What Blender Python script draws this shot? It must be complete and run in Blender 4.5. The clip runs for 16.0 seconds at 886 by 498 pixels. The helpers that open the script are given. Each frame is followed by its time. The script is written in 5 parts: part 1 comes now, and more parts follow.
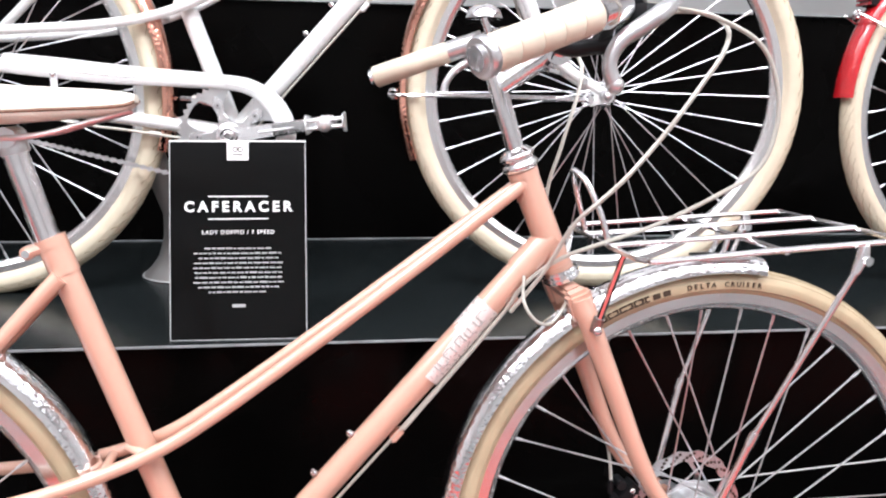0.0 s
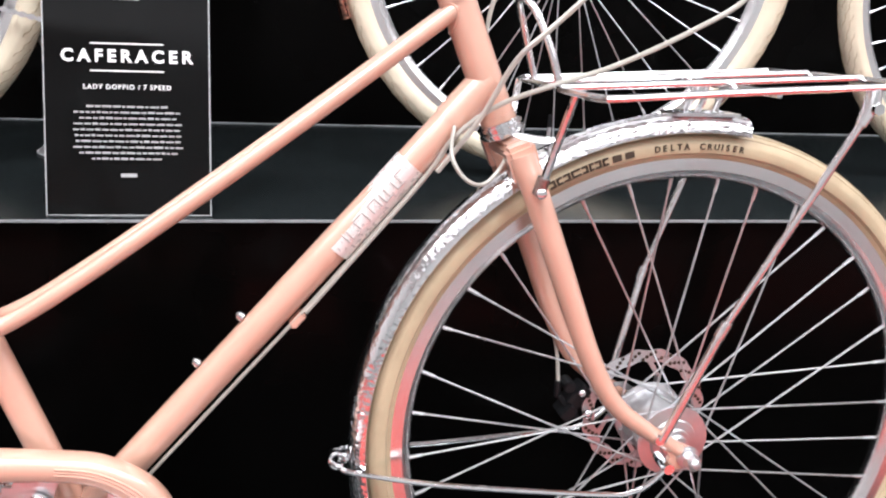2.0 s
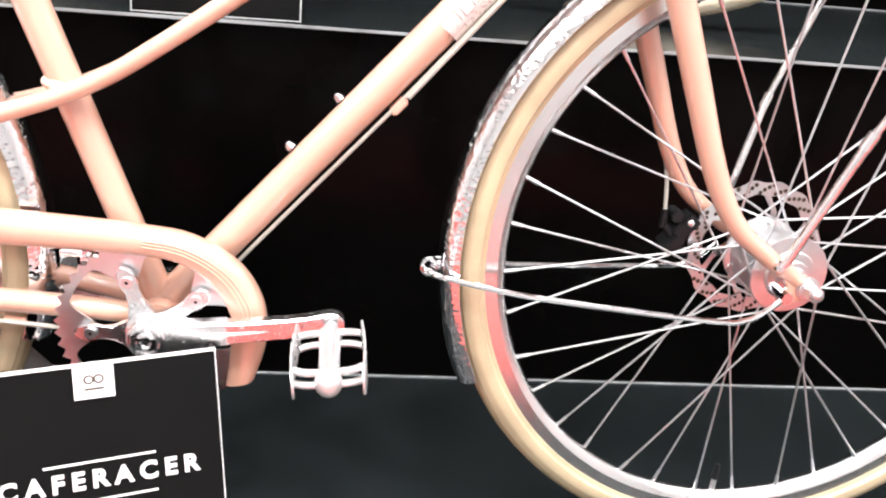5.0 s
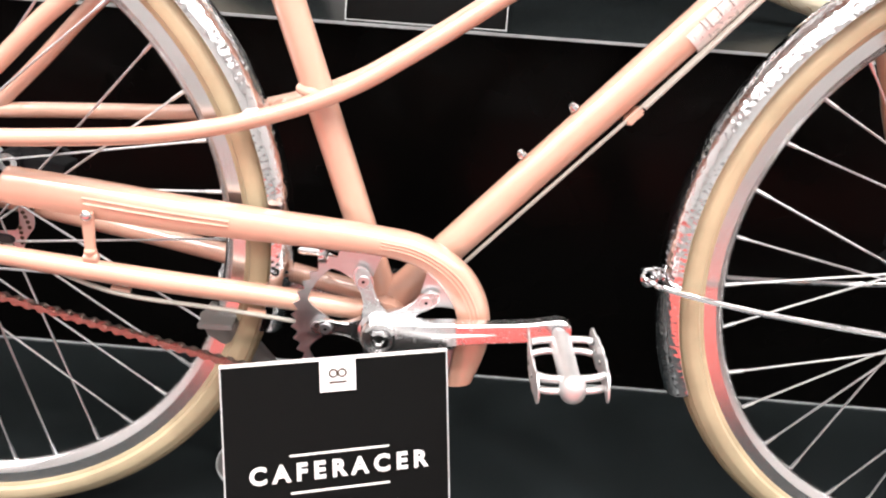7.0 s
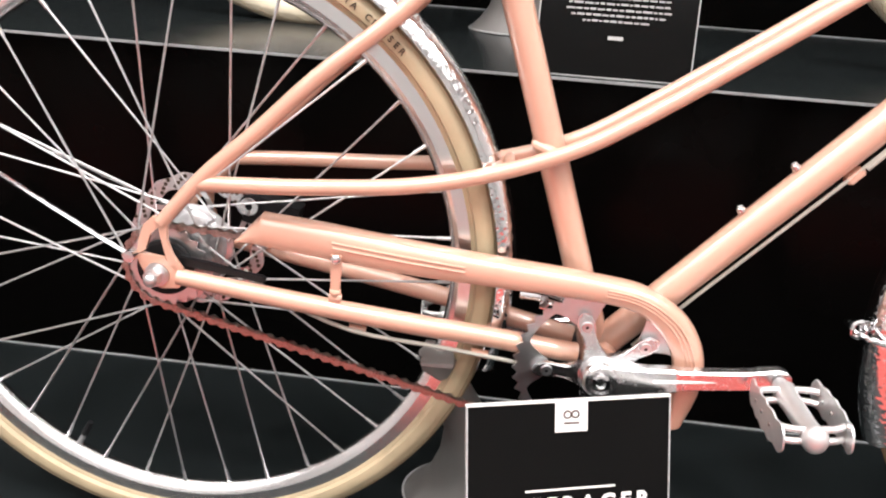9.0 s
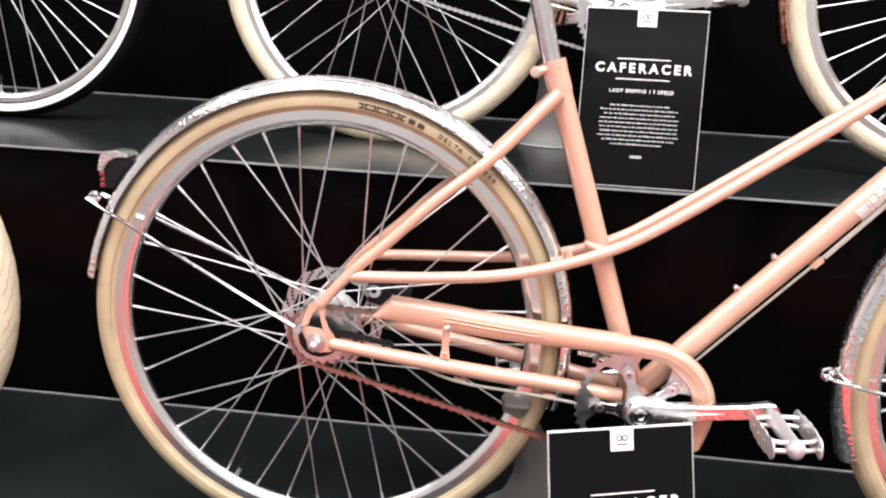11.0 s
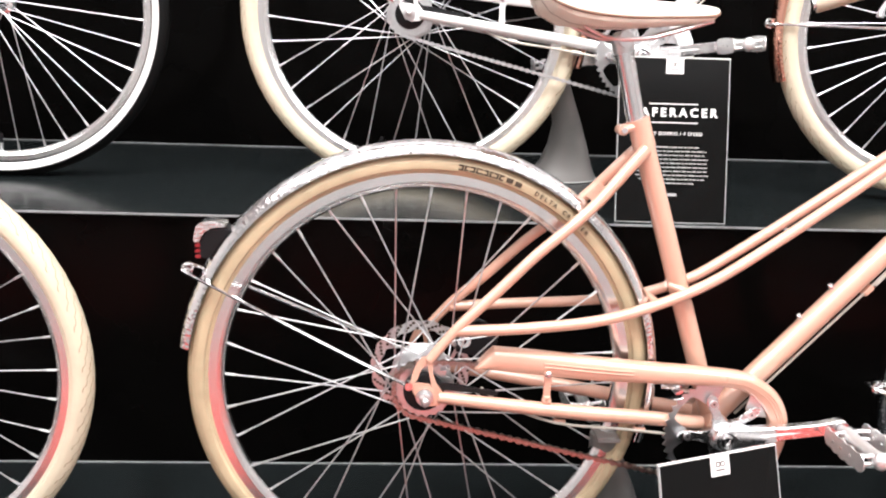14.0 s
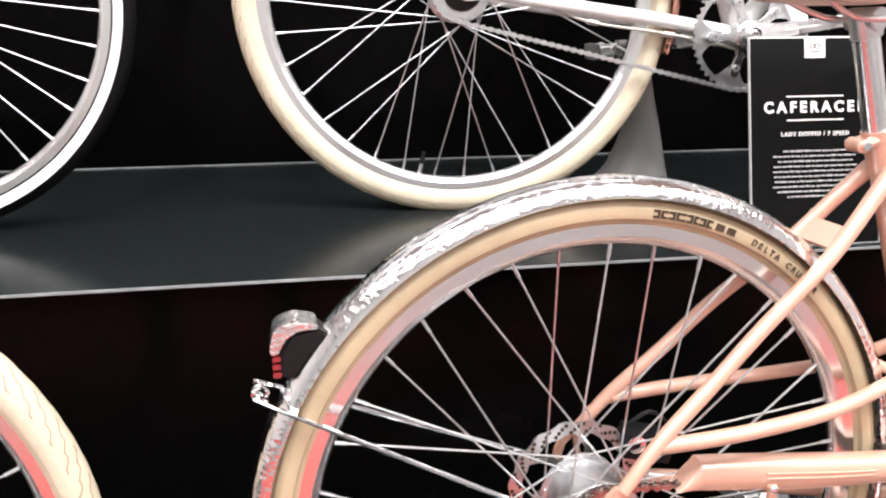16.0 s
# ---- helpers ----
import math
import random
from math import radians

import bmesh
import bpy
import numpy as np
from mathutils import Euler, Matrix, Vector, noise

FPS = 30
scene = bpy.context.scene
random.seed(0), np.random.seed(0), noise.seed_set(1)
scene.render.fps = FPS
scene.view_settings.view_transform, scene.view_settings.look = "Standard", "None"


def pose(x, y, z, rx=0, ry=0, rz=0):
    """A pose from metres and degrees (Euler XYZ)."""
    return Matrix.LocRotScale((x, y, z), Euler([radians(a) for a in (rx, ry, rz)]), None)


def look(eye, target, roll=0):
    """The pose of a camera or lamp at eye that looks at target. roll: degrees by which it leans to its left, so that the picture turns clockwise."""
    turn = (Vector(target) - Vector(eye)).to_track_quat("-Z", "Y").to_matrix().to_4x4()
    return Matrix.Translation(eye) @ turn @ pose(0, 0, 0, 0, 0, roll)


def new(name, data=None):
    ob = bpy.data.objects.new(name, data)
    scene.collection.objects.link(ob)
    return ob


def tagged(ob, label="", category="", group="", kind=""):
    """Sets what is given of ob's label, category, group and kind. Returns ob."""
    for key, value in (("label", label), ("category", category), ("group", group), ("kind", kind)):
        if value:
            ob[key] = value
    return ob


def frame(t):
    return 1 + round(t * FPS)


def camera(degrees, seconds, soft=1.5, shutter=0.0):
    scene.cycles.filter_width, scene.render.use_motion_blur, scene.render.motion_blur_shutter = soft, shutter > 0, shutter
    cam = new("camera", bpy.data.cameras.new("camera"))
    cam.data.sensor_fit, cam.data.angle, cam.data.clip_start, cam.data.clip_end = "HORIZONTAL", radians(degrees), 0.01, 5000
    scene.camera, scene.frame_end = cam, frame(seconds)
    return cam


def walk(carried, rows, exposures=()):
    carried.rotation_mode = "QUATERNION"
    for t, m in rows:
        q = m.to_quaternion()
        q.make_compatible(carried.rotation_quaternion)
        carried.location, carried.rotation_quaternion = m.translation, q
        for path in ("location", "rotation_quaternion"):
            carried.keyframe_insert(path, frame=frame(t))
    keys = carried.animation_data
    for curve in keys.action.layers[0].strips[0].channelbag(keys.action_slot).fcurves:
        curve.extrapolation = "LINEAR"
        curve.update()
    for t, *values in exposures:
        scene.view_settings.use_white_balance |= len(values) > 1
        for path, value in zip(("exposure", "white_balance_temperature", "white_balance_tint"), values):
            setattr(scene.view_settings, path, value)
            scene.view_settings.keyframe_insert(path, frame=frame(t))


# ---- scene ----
cam = camera(57.6, 16.0, soft=2.1)
PATH = [
    (0, (0.5905, -0.8818, 0.9673), (0.9152, 1.0307, 0.4805), 1.29),
    (0.5, (0.6000, -0.8276, 0.9370), (0.9701, 1.0668, 0.4135), 1.98),
    (1, (0.6070, -0.7844, 0.9109), (1.0169, 1.0945, 0.3616), 2.67),
    (1.5, (0.6500, -0.7535, 0.8797), (1.0061, 1.1205, 0.2784), 2.47),
    (2, (0.6850, -0.7409, 0.8438), (1.0588, 1.1122, 0.1911), 2.92),
    (2.5, (0.7160, -0.7381, 0.8125), (1.0951, 1.0895, 0.0941), 2.65),
    (3, (0.7340, -0.7339, 0.7762), (1.1252, 1.0658, -0.0037), 3.37),
    (5.5, (0.6110, -0.7213, 0.6940), (0.8110, 1.0840, -0.1431), 5.37),
    (6, (0.5890, -0.7193, 0.6939), (0.7260, 1.0885, -0.1505), 5.12),
    (6.5, (0.5551, -0.7213, 0.6944), (0.6319, 1.0905, -0.1490), 4.89),
    (7, (0.5130, -0.7253, 0.6943), (0.5290, 1.0898, -0.1455), 4.14),
    (7.5, (0.4640, -0.7180, 0.6988), (0.4530, 1.0907, -0.1548), 3.87),
    (8, (0.4100, -0.7267, 0.7034), (0.4020, 1.0844, -0.1450), 3.78),
    (8.5, (0.3690, -0.7414, 0.7075), (0.3220, 1.0744, -0.1296), 3.79),
    (9, (0.3345, -0.7694, 0.7219), (0.2260, 1.0653, -0.0668), 3.95),
    (9.5, (0.2890, -0.8508, 0.7492), (0.1550, 1.0127, 0.0355), 3.00),
    (10, (0.2550, -0.9379, 0.7793), (0.1260, 0.9449, 0.1172), 3.02),
    (12.5, (0.2192, -1.1520, 0.9110), (0.1393, 0.7489, 0.2944), 2.57),
    (13, (0.1040, -1.1479, 0.9153), (0.0830, 0.7501, 0.2853), 2.75),
    (13.5, (-0.0040, -1.1336, 0.9193), (0.0740, 0.7584, 0.2757), 1.67),
    (14, (-0.0712, -1.0986, 0.9106), (0.0909, 0.8031, 0.3131), 2.21),
    (14.5, (-0.1550, -0.9942, 0.8915), (0.0540, 0.9090, 0.3134), 0.95),
    (15, (-0.2298, -0.8815, 0.9006), (0.0297, 1.0078, 0.2979), 0.21),
    (15.5, (-0.2700, -0.7926, 0.8935), (0.0579, 1.0864, 0.2920), 1.11),
    (16, (-0.3276, -0.6690, 0.9002), (0.0927, 1.1762, 0.2532), 0.73),
]
walk(cam, [(t, look(eye, target, roll)) for t, eye, target, roll in PATH],
     [(0.0, -0.51, 6080, 10), (0.6, -0.60, 6080, 10), (1.5, -0.58, 6080, 10), (2.5, -0.33, 6130, 10), (3.5, -0.17, 6250, 10), (5.5, 0.22, 6500, 10), (6.5, 0.0, 6600, 10), (8.0, -0.40, 6650, 10), (10.0, -0.44, 6590, 10), (12.5, -0.42, 6500, 10), (14.5, -0.26, 6480, 10), (16.0, -0.30, 6450, 10)])


# ---- light ----
world = bpy.data.worlds.new("hall_air")
scene.world = world
world.use_nodes = True
world.node_tree.nodes["Background"].inputs[0].default_value = (1.0, 0.97, 0.95, 1)
world.node_tree.nodes["Background"].inputs[1].default_value = 0.012
scene.view_settings.exposure = -0.2


def area_lamp(name, eye, target, size_x, size_y, watts, colour=(1.0, 0.985, 0.985)):
    data = bpy.data.lights.new(name, "AREA")
    data.shape, data.size, data.size_y, data.energy, data.color = "RECTANGLE", size_x, size_y, watts, colour
    lamp = new(name, data)
    lamp.matrix_world = look(eye, target)
    return lamp


area_lamp("hall_spot", (-0.9, -1.7, 3.6), (0.0, 0.1, 0.3), 0.3, 0.3, 58)
area_lamp("hall_spot", (0.7, -1.6, 3.6), (0.6, 0.1, 0.3), 0.3, 0.3, 58)
area_lamp("hall_spot", (2.3, -1.7, 3.6), (1.2, 0.1, 0.3), 0.3, 0.3, 58)
# Unseen rows of area lamps, added to brighten the bicycles and their reflections.
for row_y, watts in ((-6.0, 140), (-3.6, 190), (-1.0, 490), (1.6, 80), (4.4, 70)):
    area_lamp("overhead_fill_light", (0.5, row_y, 4.1), (0.5, row_y, 0.0), 10.0, 1.0, watts)


# ---- materials ----
def material(name, colour, rough=0.5, metal=0.0, vary=0.08, scale=30.0, bump=0.0, bump_scale=200.0,
             coat=0.0, spec=0.5, random_tint=0.0, rough_vary=0.06):
    m = bpy.data.materials.new(name)
    m.use_nodes = True
    tree = m.node_tree
    n, links = tree.nodes, tree.links
    p = n["Principled BSDF"]
    p.inputs["Metallic"].default_value = metal
    p.inputs["Specular IOR Level"].default_value = spec
    p.inputs["Coat Weight"].default_value = coat
    p.inputs["Coat Roughness"].default_value = 0.08
    where = n.new("ShaderNodeTexCoord")
    coarse = n.new("ShaderNodeTexNoise")
    coarse.inputs["Scale"].default_value = scale
    coarse.inputs["Detail"].default_value = 5.0
    links.new(where.outputs["Object"], coarse.inputs["Vector"])
    ramp = n.new("ShaderNodeMapRange")
    ramp.inputs["From Min"].default_value, ramp.inputs["From Max"].default_value = 0.3, 0.7
    ramp.inputs["To Min"].default_value, ramp.inputs["To Max"].default_value = 1 - vary, 1 + vary
    links.new(coarse.outputs["Fac"], ramp.inputs["Value"])
    tone = n.new("ShaderNodeMix")
    tone.data_type, tone.blend_type = "RGBA", "MULTIPLY"
    tone.inputs["Factor"].default_value = 1.0
    tone.inputs["A"].default_value = (*colour, 1)
    links.new(ramp.outputs["Result"], tone.inputs["B"])
    links.new(tone.outputs["Result"], p.inputs["Base Color"])
    fine = n.new("ShaderNodeTexNoise")
    fine.inputs["Scale"].default_value = scale * 6
    links.new(where.outputs["Object"], fine.inputs["Vector"])
    r = n.new("ShaderNodeMapRange")
    r.inputs["From Min"].default_value, r.inputs["From Max"].default_value = 0.3, 0.7
    r.inputs["To Min"].default_value, r.inputs["To Max"].default_value = max(0.02, rough - rough_vary), rough + rough_vary
    links.new(fine.outputs["Fac"], r.inputs["Value"])
    links.new(r.outputs["Result"], p.inputs["Roughness"])
    if bump:
        grain = n.new("ShaderNodeTexNoise")
        grain.inputs["Scale"].default_value = bump_scale
        links.new(where.outputs["Object"], grain.inputs["Vector"])
        b = n.new("ShaderNodeBump")
        b.inputs["Strength"].default_value, b.inputs["Distance"].default_value = bump, 0.002
        links.new(grain.outputs["Fac"], b.inputs["Height"])
        links.new(b.outputs["Normal"], p.inputs["Normal"])
    return m


def hammered(name, colour, cell=190.0, depth=0.0008):
    """Dimpled plated sheet metal."""
    m = material(name, colour, 0.13, 1.0, 0.05, 20, rough_vary=0.03)
    n, links = m.node_tree.nodes, m.node_tree.links
    where = n.new("ShaderNodeTexCoord")
    dimple = n.new("ShaderNodeTexVoronoi")
    dimple.feature = "SMOOTH_F1"
    dimple.inputs["Scale"].default_value = cell
    links.new(where.outputs["Object"], dimple.inputs["Vector"])
    b = n.new("ShaderNodeBump")
    b.inputs["Strength"].default_value, b.inputs["Distance"].default_value = 0.8, depth
    links.new(dimple.outputs["Distance"], b.inputs["Height"])
    links.new(b.outputs["Normal"], n["Principled BSDF"].inputs["Normal"])
    return m


PEACH = material("peach_enamel", (0.66, 0.370, 0.268), 0.34, 0.0, 0.04, 14, coat=1.0, spec=0.85)
PEACH.node_tree.nodes["Principled BSDF"].inputs["Coat Roughness"].default_value = 0.17
PEACH.node_tree.nodes["Principled BSDF"].inputs["Coat IOR"].default_value = 1.78
WHITE = material("white_enamel", (0.82, 0.82, 0.81), 0.28, 0.0, 0.03, 14, coat=0.6)
RED = material("red_enamel", (0.45, 0.012, 0.018), 0.22, 0.0, 0.05, 14, coat=0.8)
BLACK_PAINT = material("black_enamel", (0.012, 0.012, 0.013), 0.3, 0.0, 0.1, 14, coat=0.5)
CHROME = material("chrome_plate", (0.86, 0.86, 0.87), 0.09, 1.0, 0.04, 40, rough_vary=0.05)
ALU = material("polished_aluminium", (0.80, 0.80, 0.81), 0.2, 1.0, 0.06, 40, bump=0.03, bump_scale=400)
RIM = material("brushed_rim_alloy", (0.86, 0.86, 0.86), 0.245, 1.0, 0.04, 20, rough_vary=0.01)
SATIN = material("satin_aluminium", (0.72, 0.72, 0.73), 0.34, 1.0, 0.08, 40, bump=0.05, bump_scale=500)
STEEL = material("spoke_steel", (0.68, 0.68, 0.69), 0.36, 1.0, 0.05, 60)
CRANK = material("polished_crank_alloy", (0.86, 0.86, 0.87), 0.25, 1.0, 0.04, 30, rough_vary=0.03)
PEDAL = material("satin_pedal_alloy", (0.84, 0.84, 0.84), 0.42, 0.85, 0.06, 60, rough_vary=0.05)
CHAIN = material("chain_steel", (0.40, 0.35, 0.32), 0.30, 1.0, 0.2, 300)
WIRE = material("bright_carrier_wire", (0.84, 0.84, 0.85), 0.20, 1.0, 0.05, 60, rough_vary=0.05)
HAMMERED = hammered("hammered_chrome", (0.86, 0.86, 0.87))
# The same dimpled plate with a copper tone in its base colour.
COPPER_TONED = hammered("hammered_copper_toned", (0.87, 0.46, 0.35))
TAN = material("tan_tyre_rubber", (0.470, 0.372, 0.240), 0.5, 0.0, 0.16, 18, bump=0.12, bump_scale=260)
CREAM = material("cream_tyre_rubber", (0.645, 0.565, 0.425), 0.6, 0.0, 0.07, 18, bump=0.12, bump_scale=260)
PLASTIC = material("black_plastic", (0.008, 0.008, 0.009), 0.4, 0.0, 0.15, 40, spec=0.25)
BLACK_TYRE = material("matt_black_tyre", (0.0035, 0.0035, 0.0036), 0.62, 0.0, 0.15, 30, bump=0.1, spec=0.16)
INK = material("dark_print_and_hole_shade", (0.055, 0.036, 0.022), 0.6, 0.0, 0.1, 60)
for tyre_rubber in (CREAM,):      # shallow overlapping scales moulded into the tread
    nodes, joins = tyre_rubber.node_tree.nodes, tyre_rubber.node_tree.links
    spot = nodes.new("ShaderNodeTexCoord")
    scales = nodes.new("ShaderNodeTexVoronoi")
    scales.inputs["Scale"].default_value = 70.0
    joins.new(spot.outputs["Object"], scales.inputs["Vector"])
    relief = nodes.new("ShaderNodeBump")
    relief.inputs["Strength"].default_value, relief.inputs["Distance"].default_value = 0.45, 0.0016
    joins.new(scales.outputs["Distance"], relief.inputs["Height"])
    joins.new(relief.outputs["Normal"], nodes["Principled BSDF"].inputs["Normal"])
GROOVE_SHADE = material("cream_groove_shade", (0.36, 0.27, 0.16), 0.7, 0.0, 0.1, 30)
TAN_LINE = material("tan_tread_line", (0.25, 0.18, 0.10), 0.6, 0.0, 0.15, 60)
GRIP = material("tan_leather_grip", (0.67, 0.585, 0.46), 0.5, 0.0, 0.08, 25, bump=0.25, bump_scale=350)
LEATHER = material("cream_leather", (0.83, 0.76, 0.65), 0.5, 0.0, 0.06, 25, bump=0.25, bump_scale=350)
PIPING = material("brown_piping", (0.20, 0.10, 0.06), 0.5, 0.0, 0.1, 40)
CABLE = material("silver_cable_housing", (0.50, 0.475, 0.42), 0.35, 0.3, 0.06, 60)
CLEAR_CAP = material("frosted_clear_plastic", (0.80, 0.79, 0.79), 0.14, 0.9, 0.25, 110, bump=1.0, bump_scale=210, coat=0.8)
LENS = material("red_reflector", (0.24, 0.015, 0.02), 0.15, 0.0, 0.1, 60, coat=1.0)
DECAL = material("silver_decal", (0.84, 0.76, 0.72), 0.3, 0.3, 0.04, 30, coat=0.6)
DECAL_INK = material("soft_grey_print", (0.45, 0.40, 0.38), 0.5, 0.0, 0.05, 60)
SIGN_BLACK = material("matt_black_print", (0.0045, 0.0045, 0.0045), 0.16, 0.0, 0.04, 4, spec=0.12, rough_vary=0.02)
SIGN_WHITE = material("white_print", (0.85, 0.85, 0.84), 0.5, 0.0, 0.02, 40)
GREY_INK = material("grey_print", (0.42, 0.42, 0.42), 0.5, 0.0, 0.05, 60)
EDGE = material("acrylic_and_lit_edge", (0.50, 0.51, 0.51), 0.25, 0.0, 0.05, 50)
DECK = material("dark_slate_laminate", (0.0100, 0.0126, 0.0132), 0.24, 0.0, 0.10, 2.5, bump=0.012, bump_scale=700, spec=0.36, rough_vary=0.025)
PANEL = material("black_laminate", (0.0016, 0.0014, 0.0013), 0.2, 0.0, 0.3, 3, bump=0.01, bump_scale=300, spec=0.05)
TRIM = material("pale_edge_band", (0.31, 0.325, 0.33), 0.4, 0.0, 0.2, 30)
CARPET = material("red_carpet", (0.54, 0.085, 0.072), 0.95, 0.0, 0.2, 25, bump=0.6, bump_scale=700)
FLOOR = material("grey_hall_floor", (0.26, 0.255, 0.25), 0.6, 0.0, 0.1, 3, bump=0.05)
WALL = material("pale_hall_wall", (0.76, 0.76, 0.75), 0.8, 0.0, 0.06, 2, bump=0.05)
CEILING = material("pale_hall_ceiling", (0.72, 0.72, 0.72), 0.9, 0.0, 0.1, 2)
STAND = material("grey_sheet_metal", (0.25, 0.24, 0.232), 0.42, 0.25, 0.06, 8, bump=0.02, bump_scale=300)


# ---- mesh helpers ----
class Geo:
    """Vertices and faces of one mesh."""

    def __init__(self):
        self.v, self.f = [], []

    def add(self, verts, faces):
        k = len(self.v)
        self.v += [tuple(float(c) for c in p) for p in verts]
        self.f += [tuple(i + k for i in face) for face in faces]
        return self

    def tube(self, pts, radius, seg=12, smooth=0, closed=False):
        """A round bar along points; radius is one number or one for each end."""
        p = np.array(pts, float)
        if smooth:
            p = spline(p, smooth, closed)
        n = len(p)
        radii = np.full(n, radius) if np.isscalar(radius) else np.interp(np.linspace(0, 1, n), np.linspace(0, 1, len(radius)), radius)
        tang = np.roll(p, -1, 0) - np.roll(p, 1, 0) if closed else np.gradient(p, axis=0)
        tang /= np.linalg.norm(tang, axis=1)[:, None] + 1e-12
        side = np.cross(tang[0], (0.0, 1.0, 0.0))
        if np.linalg.norm(side) < 0.05:
            side = np.cross(tang[0], (1.0, 0.0, 0.0))
        verts = []
        for i in range(n):
            side = side - tang[i] * (side @ tang[i])
            side /= np.linalg.norm(side)
            up = np.cross(tang[i], side)
            for k in range(seg):
                a = 2 * math.pi * k / seg
                verts.append(p[i] + radii[i] * (math.cos(a) * side + math.sin(a) * up))
        faces = []
        for i in range(n if closed else n - 1):
            j = (i + 1) % n
            for k in range(seg):
                m = (k + 1) % seg
                faces.append((i * seg + k, i * seg + m, j * seg + m, j * seg + k))
        if not closed:
            faces += [tuple(range(seg))[::-1], tuple((n - 1) * seg + k for k in range(seg))]
        return self.add(verts, faces)

    def lathe(self, profile, seg=96, a0=0.0, a1=360.0, centre=(0, 0, 0), closed=True):
        """Turns a loop of (radius, y) round the y axis through centre, from angle a0 to a1 (0: +x, 90: +z)."""
        full = abs(a1 - a0) > 359.9
        n, m = (seg if full else seg + 1), len(profile)
        verts = []
        for i in range(n):
            a = radians(a0 + (a1 - a0) * i / seg)
            verts += [(centre[0] + r * math.cos(a), centre[1] + y, centre[2] + r * math.sin(a)) for r, y in profile]
        faces = []
        for i in range(seg):
            j = (i + 1) % n
            for k in range(m if closed else m - 1):
                q = (k + 1) % m
                faces.append((i * m + k, i * m + q, j * m + q, j * m + k))
        if not full and closed:
            faces += [tuple(range(m))[::-1], tuple((n - 1) * m + k for k in range(m))]
        return self.add(verts, faces)

    def plate(self, outline, y0, y1):
        """An upright plate: an outline of (x, z) between two values of y."""
        n = len(outline)
        verts = [(x, y0, z) for x, z in outline] + [(x, y1, z) for x, z in outline]
        faces = [tuple(range(n)), tuple(range(n, 2 * n))[::-1]]
        faces += [(i, i + n, (i + 1) % n + n, (i + 1) % n) for i in range(n)]
        return self.add(verts, faces)

    def box(self, lo, hi, m=None):
        verts = [Vector((x, y, z)) for x in (lo[0], hi[0]) for y in (lo[1], hi[1]) for z in (lo[2], hi[2])]
        if m:
            verts = [m @ v for v in verts]
        return self.add(verts, [(0, 1, 3, 2), (4, 6, 7, 5), (0, 4, 5, 1), (2, 3, 7, 6), (0, 2, 6, 4), (1, 5, 7, 3)])

    def ball(self, c, r, seg=12, squash=(1, 1, 1)):
        rings = seg // 2
        verts = [(c[0] + squash[0] * r * math.sin(math.pi * i / rings) * math.cos(2 * math.pi * k / seg),
                  c[1] + squash[1] * r * math.sin(math.pi * i / rings) * math.sin(2 * math.pi * k / seg),
                  c[2] + squash[2] * r * math.cos(math.pi * i / rings)) for i in range(rings + 1) for k in range(seg)]
        faces = [(i * seg + k, i * seg + (k + 1) % seg, (i + 1) * seg + (k + 1) % seg, (i + 1) * seg + k) for i in range(rings) for k in range(seg)]
        return self.add(verts, faces)

    def mesh(self, name, mat, bevel=0.0, flat=False, crease=0.75):
        me = bpy.data.meshes.new(name)
        me.from_pydata(self.v, [], self.f)
        bm = bmesh.new()
        bm.from_mesh(me)
        bmesh.ops.remove_doubles(bm, verts=bm.verts, dist=1e-6)
        bmesh.ops.recalc_face_normals(bm, faces=bm.faces)
        if bevel:
            sharp = [e for e in bm.edges if len(e.link_faces) == 2 and e.calc_face_angle() > 0.6]
            bmesh.ops.bevel(bm, geom=sharp, offset=bevel, segments=2, affect="EDGES", clamp_overlap=True)
        for face in bm.faces:
            face.smooth = not flat
        for e in bm.edges:
            if len(e.link_faces) == 2 and e.calc_face_angle() > crease:
                e.smooth = False
        bm.to_mesh(me)
        bm.free()
        me.materials.append(mat)
        return me


def spline(p, steps, closed=False):
    """A Catmull-Rom curve through points."""
    n = len(p)
    out = []
    for i in range(n if closed else n - 1):
        a, b, c, d = (p[(i + k) % n] if closed else p[min(max(i + k, 0), n - 1)] for k in (-1, 0, 1, 2))
        for s in range(steps):
            t = s / steps
            out.append(0.5 * (2 * b + (c - a) * t + (2 * a - 5 * b + 4 * c - d) * t * t + (3 * b - a - 3 * c + d) * t ** 3))
    if not closed:
        out.append(p[-1])
    return np.array(out)


def part(name, geo, mat, parent, label="", bevel=0.0, at=None, flat=False):
    """One mesh object under a thing or a part."""
    me = geo if isinstance(geo, bpy.types.Mesh) else geo.mesh(name, mat, bevel, flat)
    ob = new(name, me)
    ob.parent = parent
    if at is not None:
        ob.matrix_basis = at
    return tagged(ob, label)


def thing(name, m, label, category, group=""):
    ob = new(name)
    ob.matrix_basis = m
    ob.empty_display_size = 0.05
    return tagged(ob, label, category, group)


def letters(text, size, mat, bold=0.0, spacing=1.0, depth=0.0004):
    """A mesh of lettering, centred, in the x-y plane."""
    data = bpy.data.curves.new("letters", "FONT")
    data.body, data.size, data.align_x, data.align_y = text, size, "CENTER", "CENTER"
    data.offset, data.space_character, data.extrude = bold, spacing, depth
    data.resolution_u = 3
    ob = bpy.data.objects.new("letters", data)
    scene.collection.objects.link(ob)
    bpy.context.view_layer.update()
    me = bpy.data.meshes.new_from_object(ob.evaluated_get(bpy.context.evaluated_depsgraph_get()))
    bpy.data.objects.remove(ob)
    me.materials.clear()
    me.materials.append(mat)
    return me


